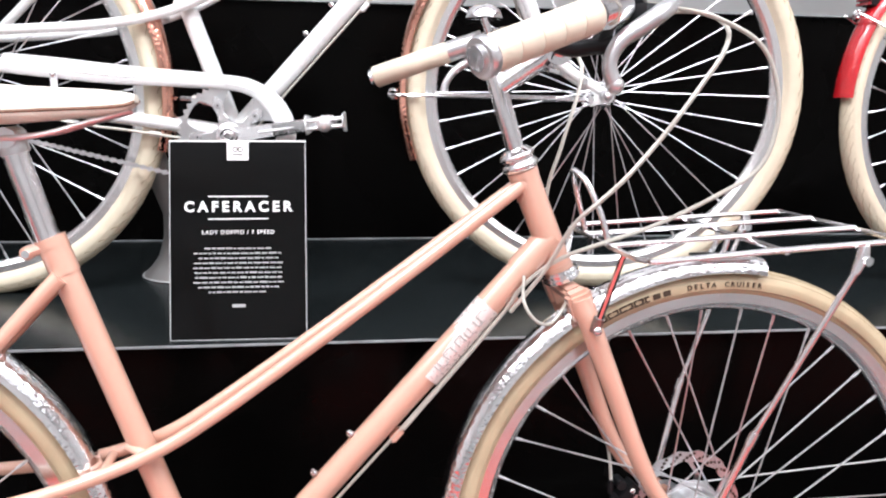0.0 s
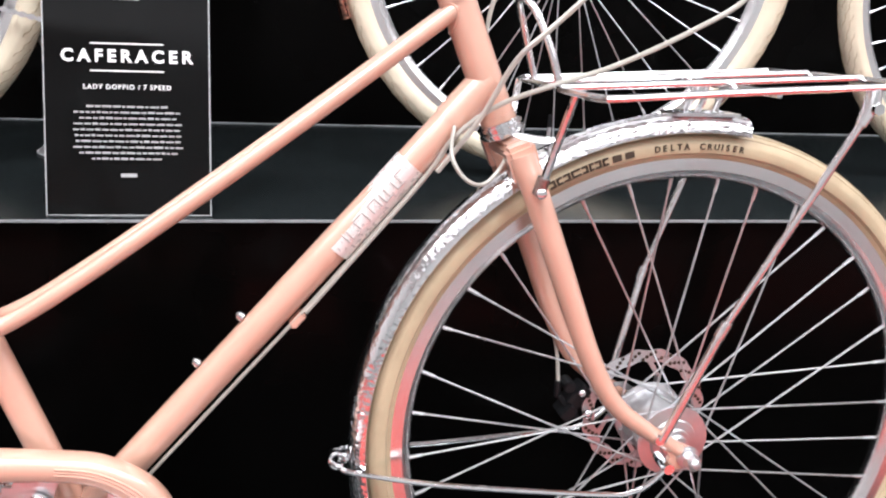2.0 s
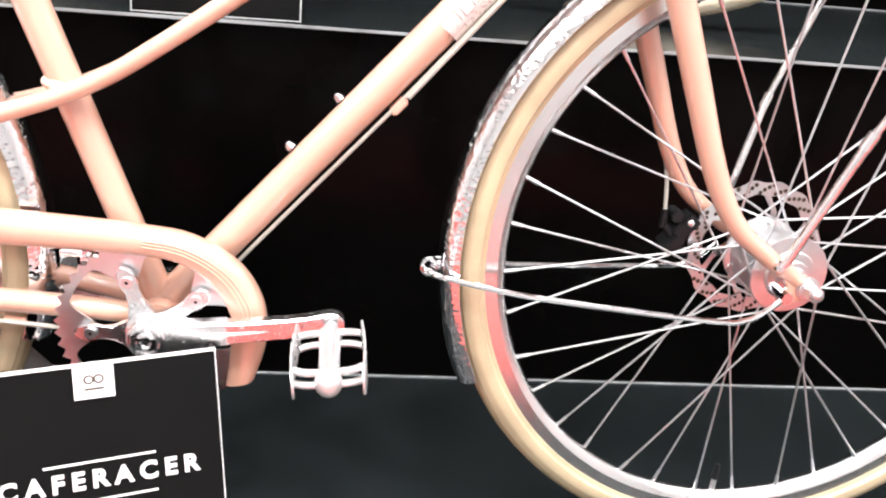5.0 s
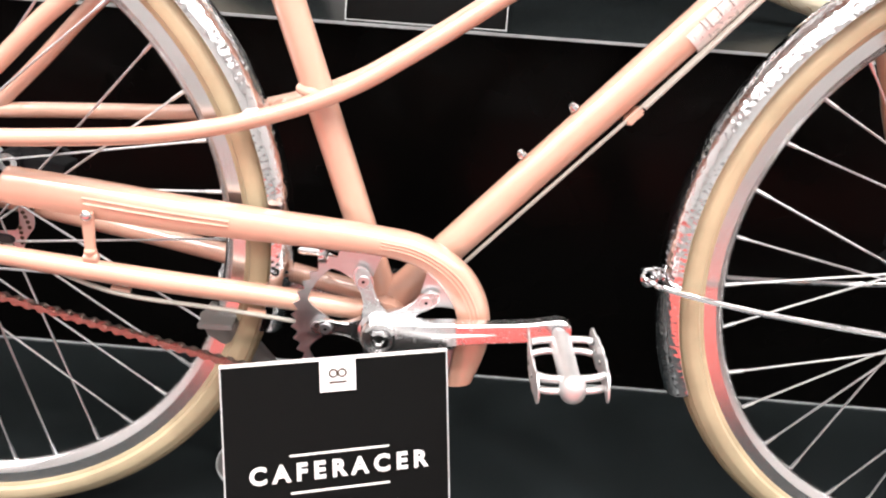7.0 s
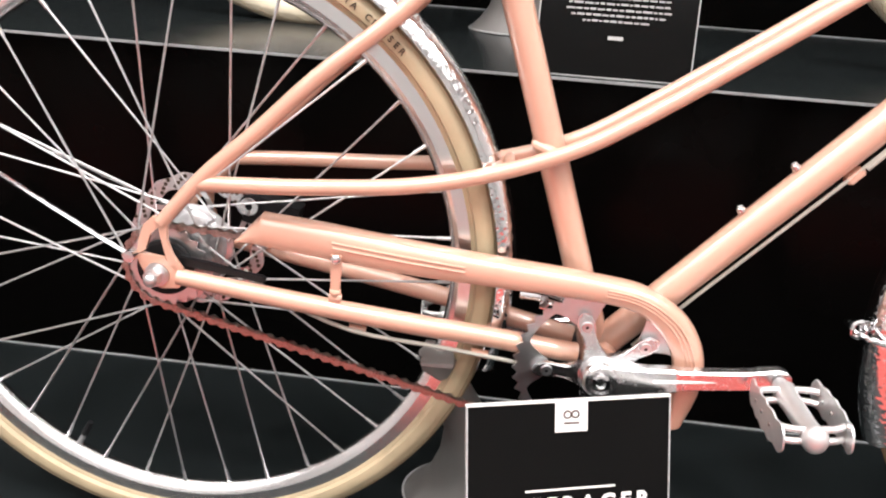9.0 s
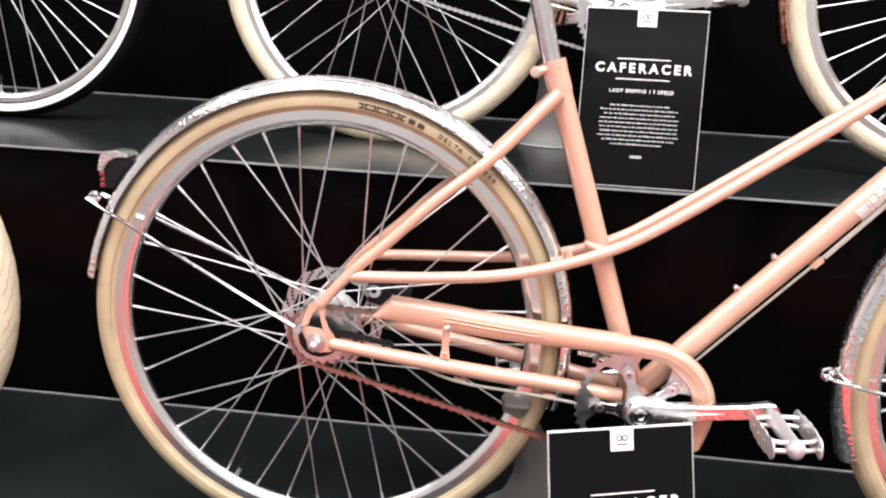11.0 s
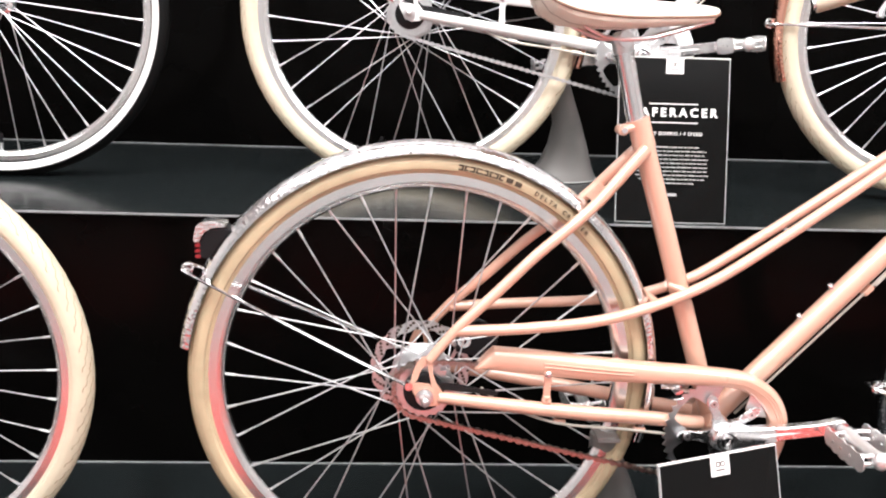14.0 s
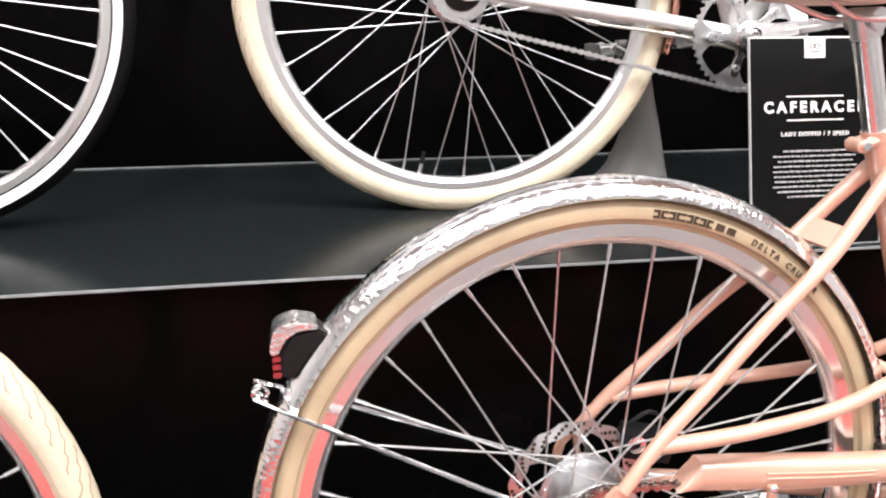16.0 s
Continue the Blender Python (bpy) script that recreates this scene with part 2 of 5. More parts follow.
# ---- tiers, floor, hall ----
SLOPE = -0.028            # the tiers run at a slight angle to the bicycles
TIER_Z = (-0.003, 0.5182, 1.06)
EDGE_Y = (-0.42, 0.3286, 1.005)
RISER_Y = (-0.4076, 0.341, 1.0163)
X0, X1 = -3.2, 4.4


def along(y, x):
    return y + SLOPE * x


def slab(name, y0, y1, z0, z1, mat, label, category):
    g = Geo()
    pts = [(X0, along(y0, X0)), (X1, along(y0, X1)), (X1, along(y1, X1)), (X0, along(y1, X0))]
    g.add([(x, y, z0) for x, y in pts] + [(x, y, z1) for x, y in pts],
          [(3, 2, 1, 0), (4, 5, 6, 7), (0, 1, 5, 4), (1, 2, 6, 5), (2, 3, 7, 6), (3, 0, 4, 7)])
    return tagged(new(name, g.mesh(name, mat, flat=True)), label, category, kind="structure")


FLOOR_Z = -0.50
for k in range(3):
    back = RISER_Y[k + 1] if k < 2 else 2.34
    slab("tier_top_%d" % (k + 1), EDGE_Y[k], back - 0.001, TIER_Z[k] - 0.004, TIER_Z[k], DECK, "dark slate laminate top of a display tier", "platform")
    slab("riser_%d" % (k + 1), RISER_Y[k], RISER_Y[k] + 0.02, (TIER_Z[k - 1] if k else FLOOR_Z), TIER_Z[k] - 0.0045, PANEL, "black laminate riser panel between display tiers", "panel")
    slab("trim_edge_%d" % (k + 1), EDGE_Y[k] - 0.0022, EDGE_Y[k] - 0.0002, TIER_Z[k] - 0.0028, TIER_Z[k] + 0.0006, TRIM, "thin pale edge band of a display tier", "trim")
    if k:
        slab("trim_foot_%d" % k, RISER_Y[k] - 0.004, RISER_Y[k] - 0.0005, TIER_Z[k - 1] + 0.0002, TIER_Z[k - 1] + 0.0022, TRIM, "thin pale joint strip at the foot of a riser", "trim")
slab("riser_back", 2.32, 2.34, FLOOR_Z, TIER_Z[2] - 0.0045, PANEL, "black laminate back of the display tiers", "panel")


def room_box(name, lo, hi, mat, label, category):
    return tagged(new(name, Geo().box(lo, hi).mesh(name, mat, flat=True)), label, category, kind="structure")


room_box("floor", (-6, -8, FLOOR_Z - 0.1), (7, 7, FLOOR_Z), FLOOR, "pale grey exhibition hall floor", "floor")
room_box("carpet_runner", (-6, -2.7, FLOOR_Z + 0.0005), (7, -1.1, FLOOR_Z + 0.006), CARPET, "red carpet runner in front of the display", "carpet")
# Unseen pale walls and ceiling, added to bounce light into the metal.
room_box("wall_front", (-6, -8.1, FLOOR_Z), (7, -8, 4.2), WALL, "plain pale wall out of view, bounces light", "wall")
room_box("wall_back", (-6, 7, FLOOR_Z), (7, 7.1, 4.2), WALL, "plain pale wall out of view, bounces light", "wall")
room_box("wall_west", (-6.1, -8, FLOOR_Z), (-6, 7, 4.2), WALL, "plain pale wall out of view, bounces light", "wall")
room_box("wall_east", (7, -8, FLOOR_Z), (7.1, 7, 4.2), WALL, "plain pale wall out of view, bounces light", "wall")
room_box("ceiling", (-6, -8, 4.2), (7, 7, 4.3), CEILING, "pale hall ceiling", "ceiling")


# ---- wheels ----
def wheel(bike, name, centre, tyre_mat, tyre_r=0.0195, outer=0.352, hub="plain", phase=0.0, print_at=None, valve_at=250.0, rotor=True, whitewall=False):
    """A spoked wheel with its axle along y; the rim carries tyre, hub and spokes."""
    base = Matrix.Translation(centre)
    g = Geo()
    w = 0.0125
    half_ring = [(0.2972, -0.0012), (0.2978, -0.0038), (0.2993, -0.0064), (0.3016, -0.0087), (0.3046, -0.0107), (0.3078, -w), (0.3205, -w), (0.3211, -w + 0.0010), (0.3209, -w + 0.0024), (0.3180, -w + 0.0030)]
    g.lathe(half_ring + [(q, -v) for q, v in half_ring[::-1]], 120)
    rim = part(name, g.mesh(name, RIM, crease=0.42), RIM, bike, "polished silver rim", at=base)
    # tyre
    g = Geo()
    mid = outer - tyre_r
    section = []
    for k in range(44):
        a = 2 * math.pi * k / 44
        step = {8: -0.0005, 9: 0.0004, 35: 0.0004, 36: -0.0005, 14: -0.0005, 15: 0.0003, 29: 0.0003, 30: -0.0005}.get(k, 0.0)
        r = mid + (tyre_r + step) * math.cos(a)
        section.append((r if r > 0.3185 else 0.3185, (tyre_r + step) * math.sin(a) * (1.0 if r > 0.325 else 0.82)))
    g.lathe(section, 120)
    part("tyre", g, tyre_mat, rim)
    if tyre_mat is CREAM:
        # Shade inside the shallow tread grooves, drawn as darker surface lines.
        g = Geo()
        for k in range(66):
            for side in (-1, 1):
                pts = []
                for i in range(11):
                    f = i / 10
                    a = radians(360.0 * k / 66 + 2.7 * (side > 0) + 8.8 * f)
                    q = radians(64.0 - 52.0 * f + 4.5 * math.sin(6 * math.pi * f))
                    rr = mid + (tyre_r - 0.0001) * math.cos(q)
                    pts.append((rr * math.cos(a), side * (tyre_r - 0.0001) * math.sin(q), rr * math.sin(a)))
                g.tube(pts, 0.00075, 4)
        tagged(part("tread_groove", g, GROOVE_SHADE, rim, "darker wavy lines for the shade in the tread grooves"), "darker wavy lines for the shade in the tread grooves", kind="stuff")
    if tyre_mat is TAN:
        g = Geo()
        for side in (-1, 1):
            for phi in (8.0, 24.0, 31.0, 50.0):
                q = radians(phi)
                g.tube([((mid + tyre_r * math.cos(q)) * math.cos(a), side * tyre_r * math.sin(q), (mid + tyre_r * math.cos(q)) * math.sin(a)) for a in np.linspace(0, 2 * math.pi, 121)[:-1]], 0.00042, 4, closed=True)
        part("tread_groove", g, TAN_LINE, rim, "fine moulded lines round the tread")
    if whitewall:
        g = Geo()
        g.lathe([(0.3215, -0.0195), (0.327, -0.0243), (0.332, -0.0252), (0.3365, -0.0252), (0.3365, -0.0237), (0.333, -0.0238), (0.327, -0.0228), (0.3215, -0.0180)], 108)
        part("whitewall", g, SIGN_WHITE, rim, "white sidewall band")
    # hub
    g = Geo()
    shell = {"plain": 0.016, "gear": 0.040, "dynamo": 0.036}[hub]
    fl = shell + 0.0065
    half = 0.030
    face = [(0.006, 0.052), (0.012, 0.051), (0.0125, 0.044), (0.017, 0.0435), (0.018, 0.0395)]
    if shell > 0.03:
        face += [(shell - 0.010, 0.0385), (shell - 0.0085, 0.0350), (shell - 0.001, 0.0345)]
    face += [(fl - 0.0005, 0.0338), (fl, 0.0330), (fl, 0.0312), (fl - 0.0015, 0.0305), (shell, 0.0285), (shell * 0.99, 0.020), (shell * 1.03, 0.004)]
    g.lathe([(q, -v) for q, v in face] + face[::-1], 48)
    inset = 0.0 if shell > 0.03 else 0.0135
    g.tube([(0, inset - 0.082, 0), (0, 0.082 - inset, 0)], 0.005, 10)
    barrel = part("hub", g, ALU if hub == "plain" else SATIN, rim, "silver hub")
    for s in (-1, 1):
        g = Geo()
        stack = ((0.004, 0.0700), (0.0128, 0.0700), (0.0128, 0.0722), (0.0100, 0.0726), (0.0118, 0.0735), (0.0118, 0.0748), (0.0096, 0.0752), (0.0096, 0.0762), (0.004, 0.0764))
        g.lathe([(q, s * (v - inset)) for q, v in stack], 20)
        g.tube([(0, s * (0.0762 - inset), 0), (0, s * (0.0868 - inset), 0)], 0.0090, 6)
        g.ball((0, s * (0.0870 - inset), 0), 0.0074, 12, (1, 0.9, 1))
        part("axle_nut", g, SATIN, barrel, "chrome axle nut and washers")
    # spokes: crossed three times, alternating sides and directions
    hub_r = fl - 0.0035
    rim_r = 0.2992
    cross = radians(68) if hub != "plain" else radians(24)
    length = math.sqrt(rim_r ** 2 + hub_r ** 2 - 2 * rim_r * hub_r * math.cos(cross) + half ** 2)
    sg = Geo()
    sg.ball((0, 0, 0.0005), 0.0021, 8)
    sg.tube([(0, 0, 0), (0, 0, length - 0.016)], 0.00128 if print_at is not None else 0.00105, 6)
    sg.tube([(0, 0, length - 0.016), (0, 0, length)], 0.0021, 6)
    spoke = sg.mesh("spoke", STEEL)
    for k in range(36):
        ra = 2 * math.pi * (k + phase) / 36
        side = 1 if k % 2 else -1
        ha = ra + (cross if (k // 2) % 2 else -cross)
        a = Vector((hub_r * math.cos(ha), side * (half + 0.002 * (1 if (k // 2) % 2 else -1)), hub_r * math.sin(ha)))
        b = Vector((rim_r * math.cos(ra), side * 0.003, rim_r * math.sin(ra)))
        part("spoke", spoke, STEEL, rim, at=Matrix.Translation(a) @ (b - a).to_track_quat("Z", "Y").to_matrix().to_4x4())
    if rotor:
        g = Geo()
        y0, y1 = 0.046, 0.048
        teeth = 15
        outer_pts = []
        for k in range(120):
            a = 2 * math.pi * k / 120
            outer_pts.append((0.0785 + 0.0016 * math.sin(teeth * a), a))
        n = len(outer_pts)
        verts, faces = [], []
        for r, a in outer_pts:
            for rr in (r, 0.0632 + 0.0012 * math.sin(teeth * a + 1.0)):
                for y in (y0, y1):
                    verts.append((rr * math.cos(a), y, rr * math.sin(a)))
        for i in range(n):
            j = (i + 1) % n
            a, b = 4 * i, 4 * j
            faces += [(a, a + 2, b + 2, b), (a + 1, b + 1, b + 3, a + 3), (a, b, b + 1, a + 1), (a + 2, a + 3, b + 3, b + 2)]
        g.add(verts, faces)
        disc = part("brake_disc", g, SATIN, rim, "drilled steel brake disc")
        for k in range(6):
            a = 2 * math.pi * k / 6
            arm = [(0.028 * math.cos(a - 0.16), 0.028 * math.sin(a - 0.16)), (0.047 * math.cos(a + 0.12), 0.047 * math.sin(a + 0.12)), (0.065 * math.cos(a + 0.44), 0.065 * math.sin(a + 0.44)),
                   (0.065 * math.cos(a + 0.56), 0.065 * math.sin(a + 0.56)), (0.047 * math.cos(a + 0.28), 0.047 * math.sin(a + 0.28)), (0.028 * math.cos(a + 0.16), 0.028 * math.sin(a + 0.16))]
            part("disc_arm", Geo().plate(arm, 0.0462, 0.0478), SATIN, disc)
        g = Geo().lathe([(0.016, 0.0445), (0.033, 0.0445), (0.033, 0.0485), (0.016, 0.0485)], 24)
        part("disc_carrier", g, PLASTIC, disc, "black disc carrier")
        # Uncut vent holes: their shade is drawn as small dark discs.
        g = Geo()
        for k in range(90):
            a = 2 * math.pi * k / 90
            rr = (0.0662, 0.0694, 0.0726, 0.0756)[(k * 3) % 4]
            for y in (0.0455, 0.0485):
                g.tube([(rr * math.cos(a), y - 0.0001, rr * math.sin(a)), (rr * math.cos(a), y + 0.0001, rr * math.sin(a))], 0.0025, 8)
        tagged(part("vent_hole", g, INK, disc, "dark discs for the shade in the vent holes"), kind="stuff")
    a = radians(valve_at)
    g = Geo()
    g.tube([(0.300 * math.cos(a), 0, 0.300 * math.sin(a)), (0.277 * math.cos(a), 0, 0.277 * math.sin(a))], (0.0036, 0.003), 8)
    valve = part("valve", g, SATIN, rim)
    g = Geo()
    g.tube([(0.282 * math.cos(a), 0, 0.282 * math.sin(a)), (0.262 * math.cos(a), 0, 0.262 * math.sin(a))], (0.0042, 0.0034), 8)
    part("valve_cap", g, PLASTIC, valve, "black valve cap")
    if print_at is not None:
        tyre_print(rim, mid, tyre_r, print_at)
    return rim


def tyre_print(rim, mid, tyre_r, start):
    """Dark print round the near sidewall: blocks for the maker's mark, then two words."""
    r0 = 0.3335
    y0 = -tyre_r * math.sqrt(max(0.0, 1 - ((r0 - mid) / tyre_r) ** 2)) - 0.0005
    g = Geo()
    a = start
    widths = (0.0085, 0.008, 0.009, 0.012, 0.008, 0.0065, 0.0085, 0.008)
    for i, w in enumerate(widths):
        t = radians(a) - (w / 2) / r0
        m = Matrix.Translation((r0 * math.cos(t), y0, r0 * math.sin(t))) @ Matrix.Rotation(math.pi / 2 - t, 4, "Y")
        h = 0.0042
        g.box((-w / 2, -0.0003, h - 0.0024), (w / 2 - 0.0012, 0.0003, h), m)
        g.box((-w / 2, -0.0003, -h), (w / 2 - 0.0012, 0.0003, -h + 0.0024), m)
        if i % 2:
            g.box((-w / 2, -0.0003, -h), (-w / 2 + 0.0026, 0.0003, h), m)
        else:
            g.box((w / 2 - 0.0038, -0.0003, -h), (w / 2 - 0.0012, 0.0003, h), m)
        a -= math.degrees(w / r0)
    a -= 1.6
    for i in range(2):
        t = radians(a)
        m = Matrix.Translation((r0 * math.cos(t), y0, r0 * math.sin(t))) @ Matrix.Rotation(math.pi / 2 - t, 4, "Y")
        g.box((-0.006, -0.0003, -0.0035), (0.004, 0.0003, 0.0035), m)
        a -= 2.4
    tagged(part("maker_mark", g, INK, rim, "dark printed blocks on the sidewall"), "dark printed blocks on the sidewall", kind="stuff")
    a -= 2.0
    for word in ("DELTA", "CRUISER"):
        for ch in word:
            w = 0.0045 if ch == "I" else 0.0082
            t = radians(a) - (w / 2) / r0
            m = Matrix.Translation((r0 * math.cos(t), y0, r0 * math.sin(t))) @ Matrix.Rotation(math.pi / 2 - t, 4, "Y") @ Matrix.Rotation(math.pi / 2, 4, "X")
            key = "tyre_letter_" + ch
            me = bpy.data.meshes.get(key)
            if me is None:
                me = letters(ch, 0.0092, INK, 0.0002)
                me.name = key
            part("letter", me, INK, rim, at=m)
            a -= math.degrees(w / r0)
        a -= 1.6


def fender(bike, name, centre, a0, a1, mat, outer=0.368, label="hammered chrome mudguard", half=0.0245):
    g = Geo()
    top, under = [], []
    for k in range(15):
        t = radians(-86 + 172 * k / 14)
        y = half * math.sin(t)
        r = outer - 0.0205 * (1 - math.cos(t))
        top.append((r, y))
        under.append((r - 0.0010, y * 0.955))
    rolled_lip = [(under[-1][0] - 0.0008, half * 0.975)]
    g.lathe(top + rolled_lip + under[::-1], int(abs(a1 - a0) / 2.2), a0, a1)
    return part(name, g, mat, bike, label, at=Matrix.Translation(centre))


# ---- the bicycle ----
def bicycle(m, label, paint, tyre_mat, fender_mat, outer=0.352, tyre_r=0.0195, sx=1.0, printed=False, rack=True, phase=0.3,
            whitewall=False, fender_label="hammered chrome mudguard", skip=(0, 0), steer=0.0, rear_end=171.0, front_end=203.5, rear_valve=241.9):
    bike = thing("bicycle", m, label, "bicycle", "bicycles on the display tiers")
    lift = outer - 0.352
    z_ax = 0.349 + lift
    front_x = 1.110 * sx

    def P(x, y, z):
        return (x * sx, y, z + lift)

    # frame: one welded piece
    g = Geo()
    bb = (0.4655, 0.0, 0.279)
    g.tube([P(0.3075, 0, 0.742), P(*bb)], 0.0153, 20)
    g.tube([P(0.874, 0, 0.735), P(0.470, 0, 0.289)], 0.0172, 20)
    g.tube([P(0.8458, 0, 0.8245), P(0.8945, 0, 0.7055)], 0.0178, 20)
    g.tube([P(0.8450, 0, 0.8265), P(0.8480, 0, 0.8190)], 0.0188, 20)
    g.tube([P(0.8925, 0, 0.7105), P(0.8950, 0, 0.7043)], 0.0188, 20)
    g.tube([P(bb[0], -0.035, bb[2]), P(bb[0], 0.035, bb[2])], 0.0200, 20)
    for s in (-1, 1):
        g.tube([P(0.0440, s * 0.0600, 0.4470), P(0.10, s * 0.0625, 0.4500), P(0.160, s * 0.0610, 0.4535), P(0.250, s * 0.052, 0.4605), P(0.331, s * 0.035, 0.4755),
                P(0.413, s * 0.0255, 0.505), P(0.484, s * 0.0245, 0.548), P(0.597, s * 0.021, 0.6275), P(0.719, s * 0.0165, 0.7165), P(0.847, s * 0.009, 0.8125)],
               0.0083, 14, smooth=6)
        g.tube([P(0.3150, s * 0.0165, 0.7105), P(0.290, s * 0.023, 0.6840), P(0.2330, s * 0.036, 0.6225), P(0.159, s * 0.047, 0.5600), P(0.100, s * 0.0535, 0.5025), P(0.046, s * 0.0605, 0.4525), P(0.005, s * 0.066, 0.4040)],
               (0.0100, 0.0088, 0.0082, 0.0082, 0.0080, 0.0072), 14, smooth=5)
        g.tube([P(0.020, s * 0.066, 0.3475), P(0.120, s * 0.061, 0.3325), P(0.250, s * 0.050, 0.3135), P(0.340, s * 0.036, 0.300), P(0.440, s * 0.022, 0.284)],
               (0.0085, 0.0100, 0.0112, 0.0112, 0.0112), 14, smooth=5)
        # dropout: a lower plate and two arms up to the seat stay, open between them
        for out in (((-0.022, 0.367), (-0.016, 0.3705), (0.006, 0.3675), (0.016, 0.361), (0.024, 0.353), (0.029, 0.344), (0.022, 0.3355), (0.004, 0.3335), (-0.008, 0.338), (-0.013, 0.348), (-0.018, 0.358)),
                    ((0.0010, 0.4085), (0.0120, 0.4100), (0.0110, 0.386), (0.0165, 0.370), (0.026, 0.3565), (0.0215, 0.3515), (0.0100, 0.366), (0.0055, 0.385)),
                    ((0.004, 0.4100), (0.003, 0.4000), (-0.006, 0.391), (-0.0115, 0.3745), (-0.0215, 0.3685), (-0.0180, 0.386), (-0.012, 0.402), (-0.003, 0.4105))):
            g.plate([(x * sx, z + lift) for x, z in out], s * 0.066 - 0.0028, s * 0.066 + 0.0028)
    g.box((-0.014, -0.032, -0.0035), (0.014, 0.032, 0.0035), Matrix.Translation(P(0.2530, 0, 0.6425)) @ Matrix.Rotation(-0.82, 4, "Y"))
    g.tube([P(0.345, -0.034, 0.2985), P(0.345, 0.034, 0.2985)], 0.0070, 12)
    g.tube([P(0.350, -0.031, 0.481), P(0.350, 0.031, 0.481)], 0.0060, 12)
    for s in (-1, 1):
        g.tube([P(0.374, s * 0.004, 0.504), P(0.398, s * 0.024, 0.497)], 0.0062, 12)
    # lug edges
    g.tube([P(0.3075, 0, 0.7420), P(0.3177, 0, 0.712)], 0.0166, 20)
    g.tube([P(0.884, 0, 0.746), P(0.8445, 0, 0.7025)], 0.0186, 20)
    frame_ob = part("frame", g, paint, bike)
    for a, b, tube_r in (((0.597, 0.0, 0.4292), (0.874, 0.0, 0.735), 0.0176), ((0.719, 0.0, 0.7165), (0.847, 0.0, 0.8125), 0.0168)):
        u = np.array((b[0] - a[0], 0.0, b[2] - a[2])) / math.hypot(b[0] - a[0], b[2] - a[2])
        w = np.array((-u[2], 0.0, u[0]))
        top, axis = np.array((0.8458, 0.0, 0.8245)), np.array((0.3787, 0.0, -0.9255))
        bead = []
        for q in np.linspace(0, 2 * math.pi, 33)[:-1]:
            p = np.array(a) + tube_r * (w * math.cos(q) + np.array((0, 1.0, 0)) * math.sin(q))
            while np.linalg.norm(np.cross(p - top, axis)) > 0.0181 and p[0] < 0.95:
                p = p + u * 0.0003
            bead.append(P(*p))
        part("weld_bead", Geo().tube(bead, 0.0011, 6, closed=True), paint, frame_ob)
    # seat clamp
    g = Geo()
    g.tube([P(0.3035, 0, 0.7535), P(0.3075, 0, 0.7420)], 0.0172, 20)
    g.tube([P(0.2815, -0.010, 0.737), P(0.2815, 0.010, 0.737)], 0.0078, 14)
    g.tube([P(0.302, -0.008, 0.744), P(0.2815, -0.008, 0.737)], 0.0062, 8)
    g.tube([P(0.302, 0.008, 0.744), P(0.2815, 0.008, 0.737)], 0.0062, 8)
    clamp = part("seat_clamp", g, paint, bike)
    g = Geo()
    g.tube([P(0.2815, -0.0155, 0.737), P(0.2815, 0.0155, 0.737)], 0.0045, 10)
    part("bolt", g, CHROME, clamp, "chrome clamp bolt")
    # bottle bosses and cable guides on the down tube
    ux, uz = 0.404 / math.hypot(0.404, 0.446), 0.446 / math.hypot(0.404, 0.446)
    boss = Geo().tube([(0, 0, 0.0), (0, 0, 0.0032)], 0.0050, 12).ball((0, 0, 0.0048), 0.0044, 10, (1, 1, 0.7)).mesh("boss_bolt", CHROME)
    for bx, bz in ((0.641, 0.4955), (0.596, 0.4465)):
        at = Matrix.Translation(P(bx - 0.0045, 0, bz + 0.005)) @ Matrix.Rotation(math.atan2(-uz, ux), 4, "Y")
        part("boss_bolt", boss, CHROME, frame_ob, "chrome bottle-cage bolt", at=at)
    guide = Geo().box((-0.010, -0.0075, -0.005), (0.010, 0.0075, 0.004)).mesh("cable_guide", paint, 0.002)
    for bx, bz in ((0.834, 0.664), (0.6915, 0.4995)):
        at = Matrix.Translation(P(bx, -0.004, bz)) @ Matrix.Rotation(-math.atan2(uz, ux), 4, "Y")
        part("cable_guide", guide, paint, frame_ob, at=at)
    # maker's panel round the down tube, with strokes for its lettering
    g = Geo()
    a, b = np.array(P(0.727 + 0.003, 0, 0.573)), np.array(P(0.806, 0, 0.6605))
    if printed:
        d = (b - a) / np.linalg.norm(b - a)
        nrm = np.array((d[2], 0, -d[0]))
        verts, faces = [], []
        for i, c in enumerate((a, b)):
            for k in range(33):
                th = radians(-150 + 300 * k / 32) - math.pi / 2
                verts.append(c + 0.0176 * (np.array((0, math.sin(th), 0)) + nrm * math.cos(th)))
        for k in range(32):
            faces.append((k, k + 1, 34 + k, 33 + k))
        badge = part("maker_panel", Geo().add(verts, faces), DECAL, frame_ob, "pale silver panel round the down tube")
        g = Geo()
        span = np.linalg.norm(b - a)
        strokes = ((0.10, 0.0), (0.145, 0.6), (0.25, -0.2), (0.36, 0.2), (0.43, -0.5), (0.52, 0.1), (0.57, 0.5), (0.63, 0.1), (0.72, 0.4), (0.78, -0.3))
        for s, off in strokes:
            c = a + d * (s + 0.05) * span
            g.tube([c + np.array((0, -0.0176 * math.cos(q), 0)) + nrm * 0.0176 * math.sin(q) for q in np.linspace(-0.42 + 0.1 * off, 0.22 + 0.1 * off, 6)], 0.0010, 6)
            if off > 0.3 or off < -0.15:
                q = -0.42 if off < 0 else 0.22
                c2 = c + d * 0.010
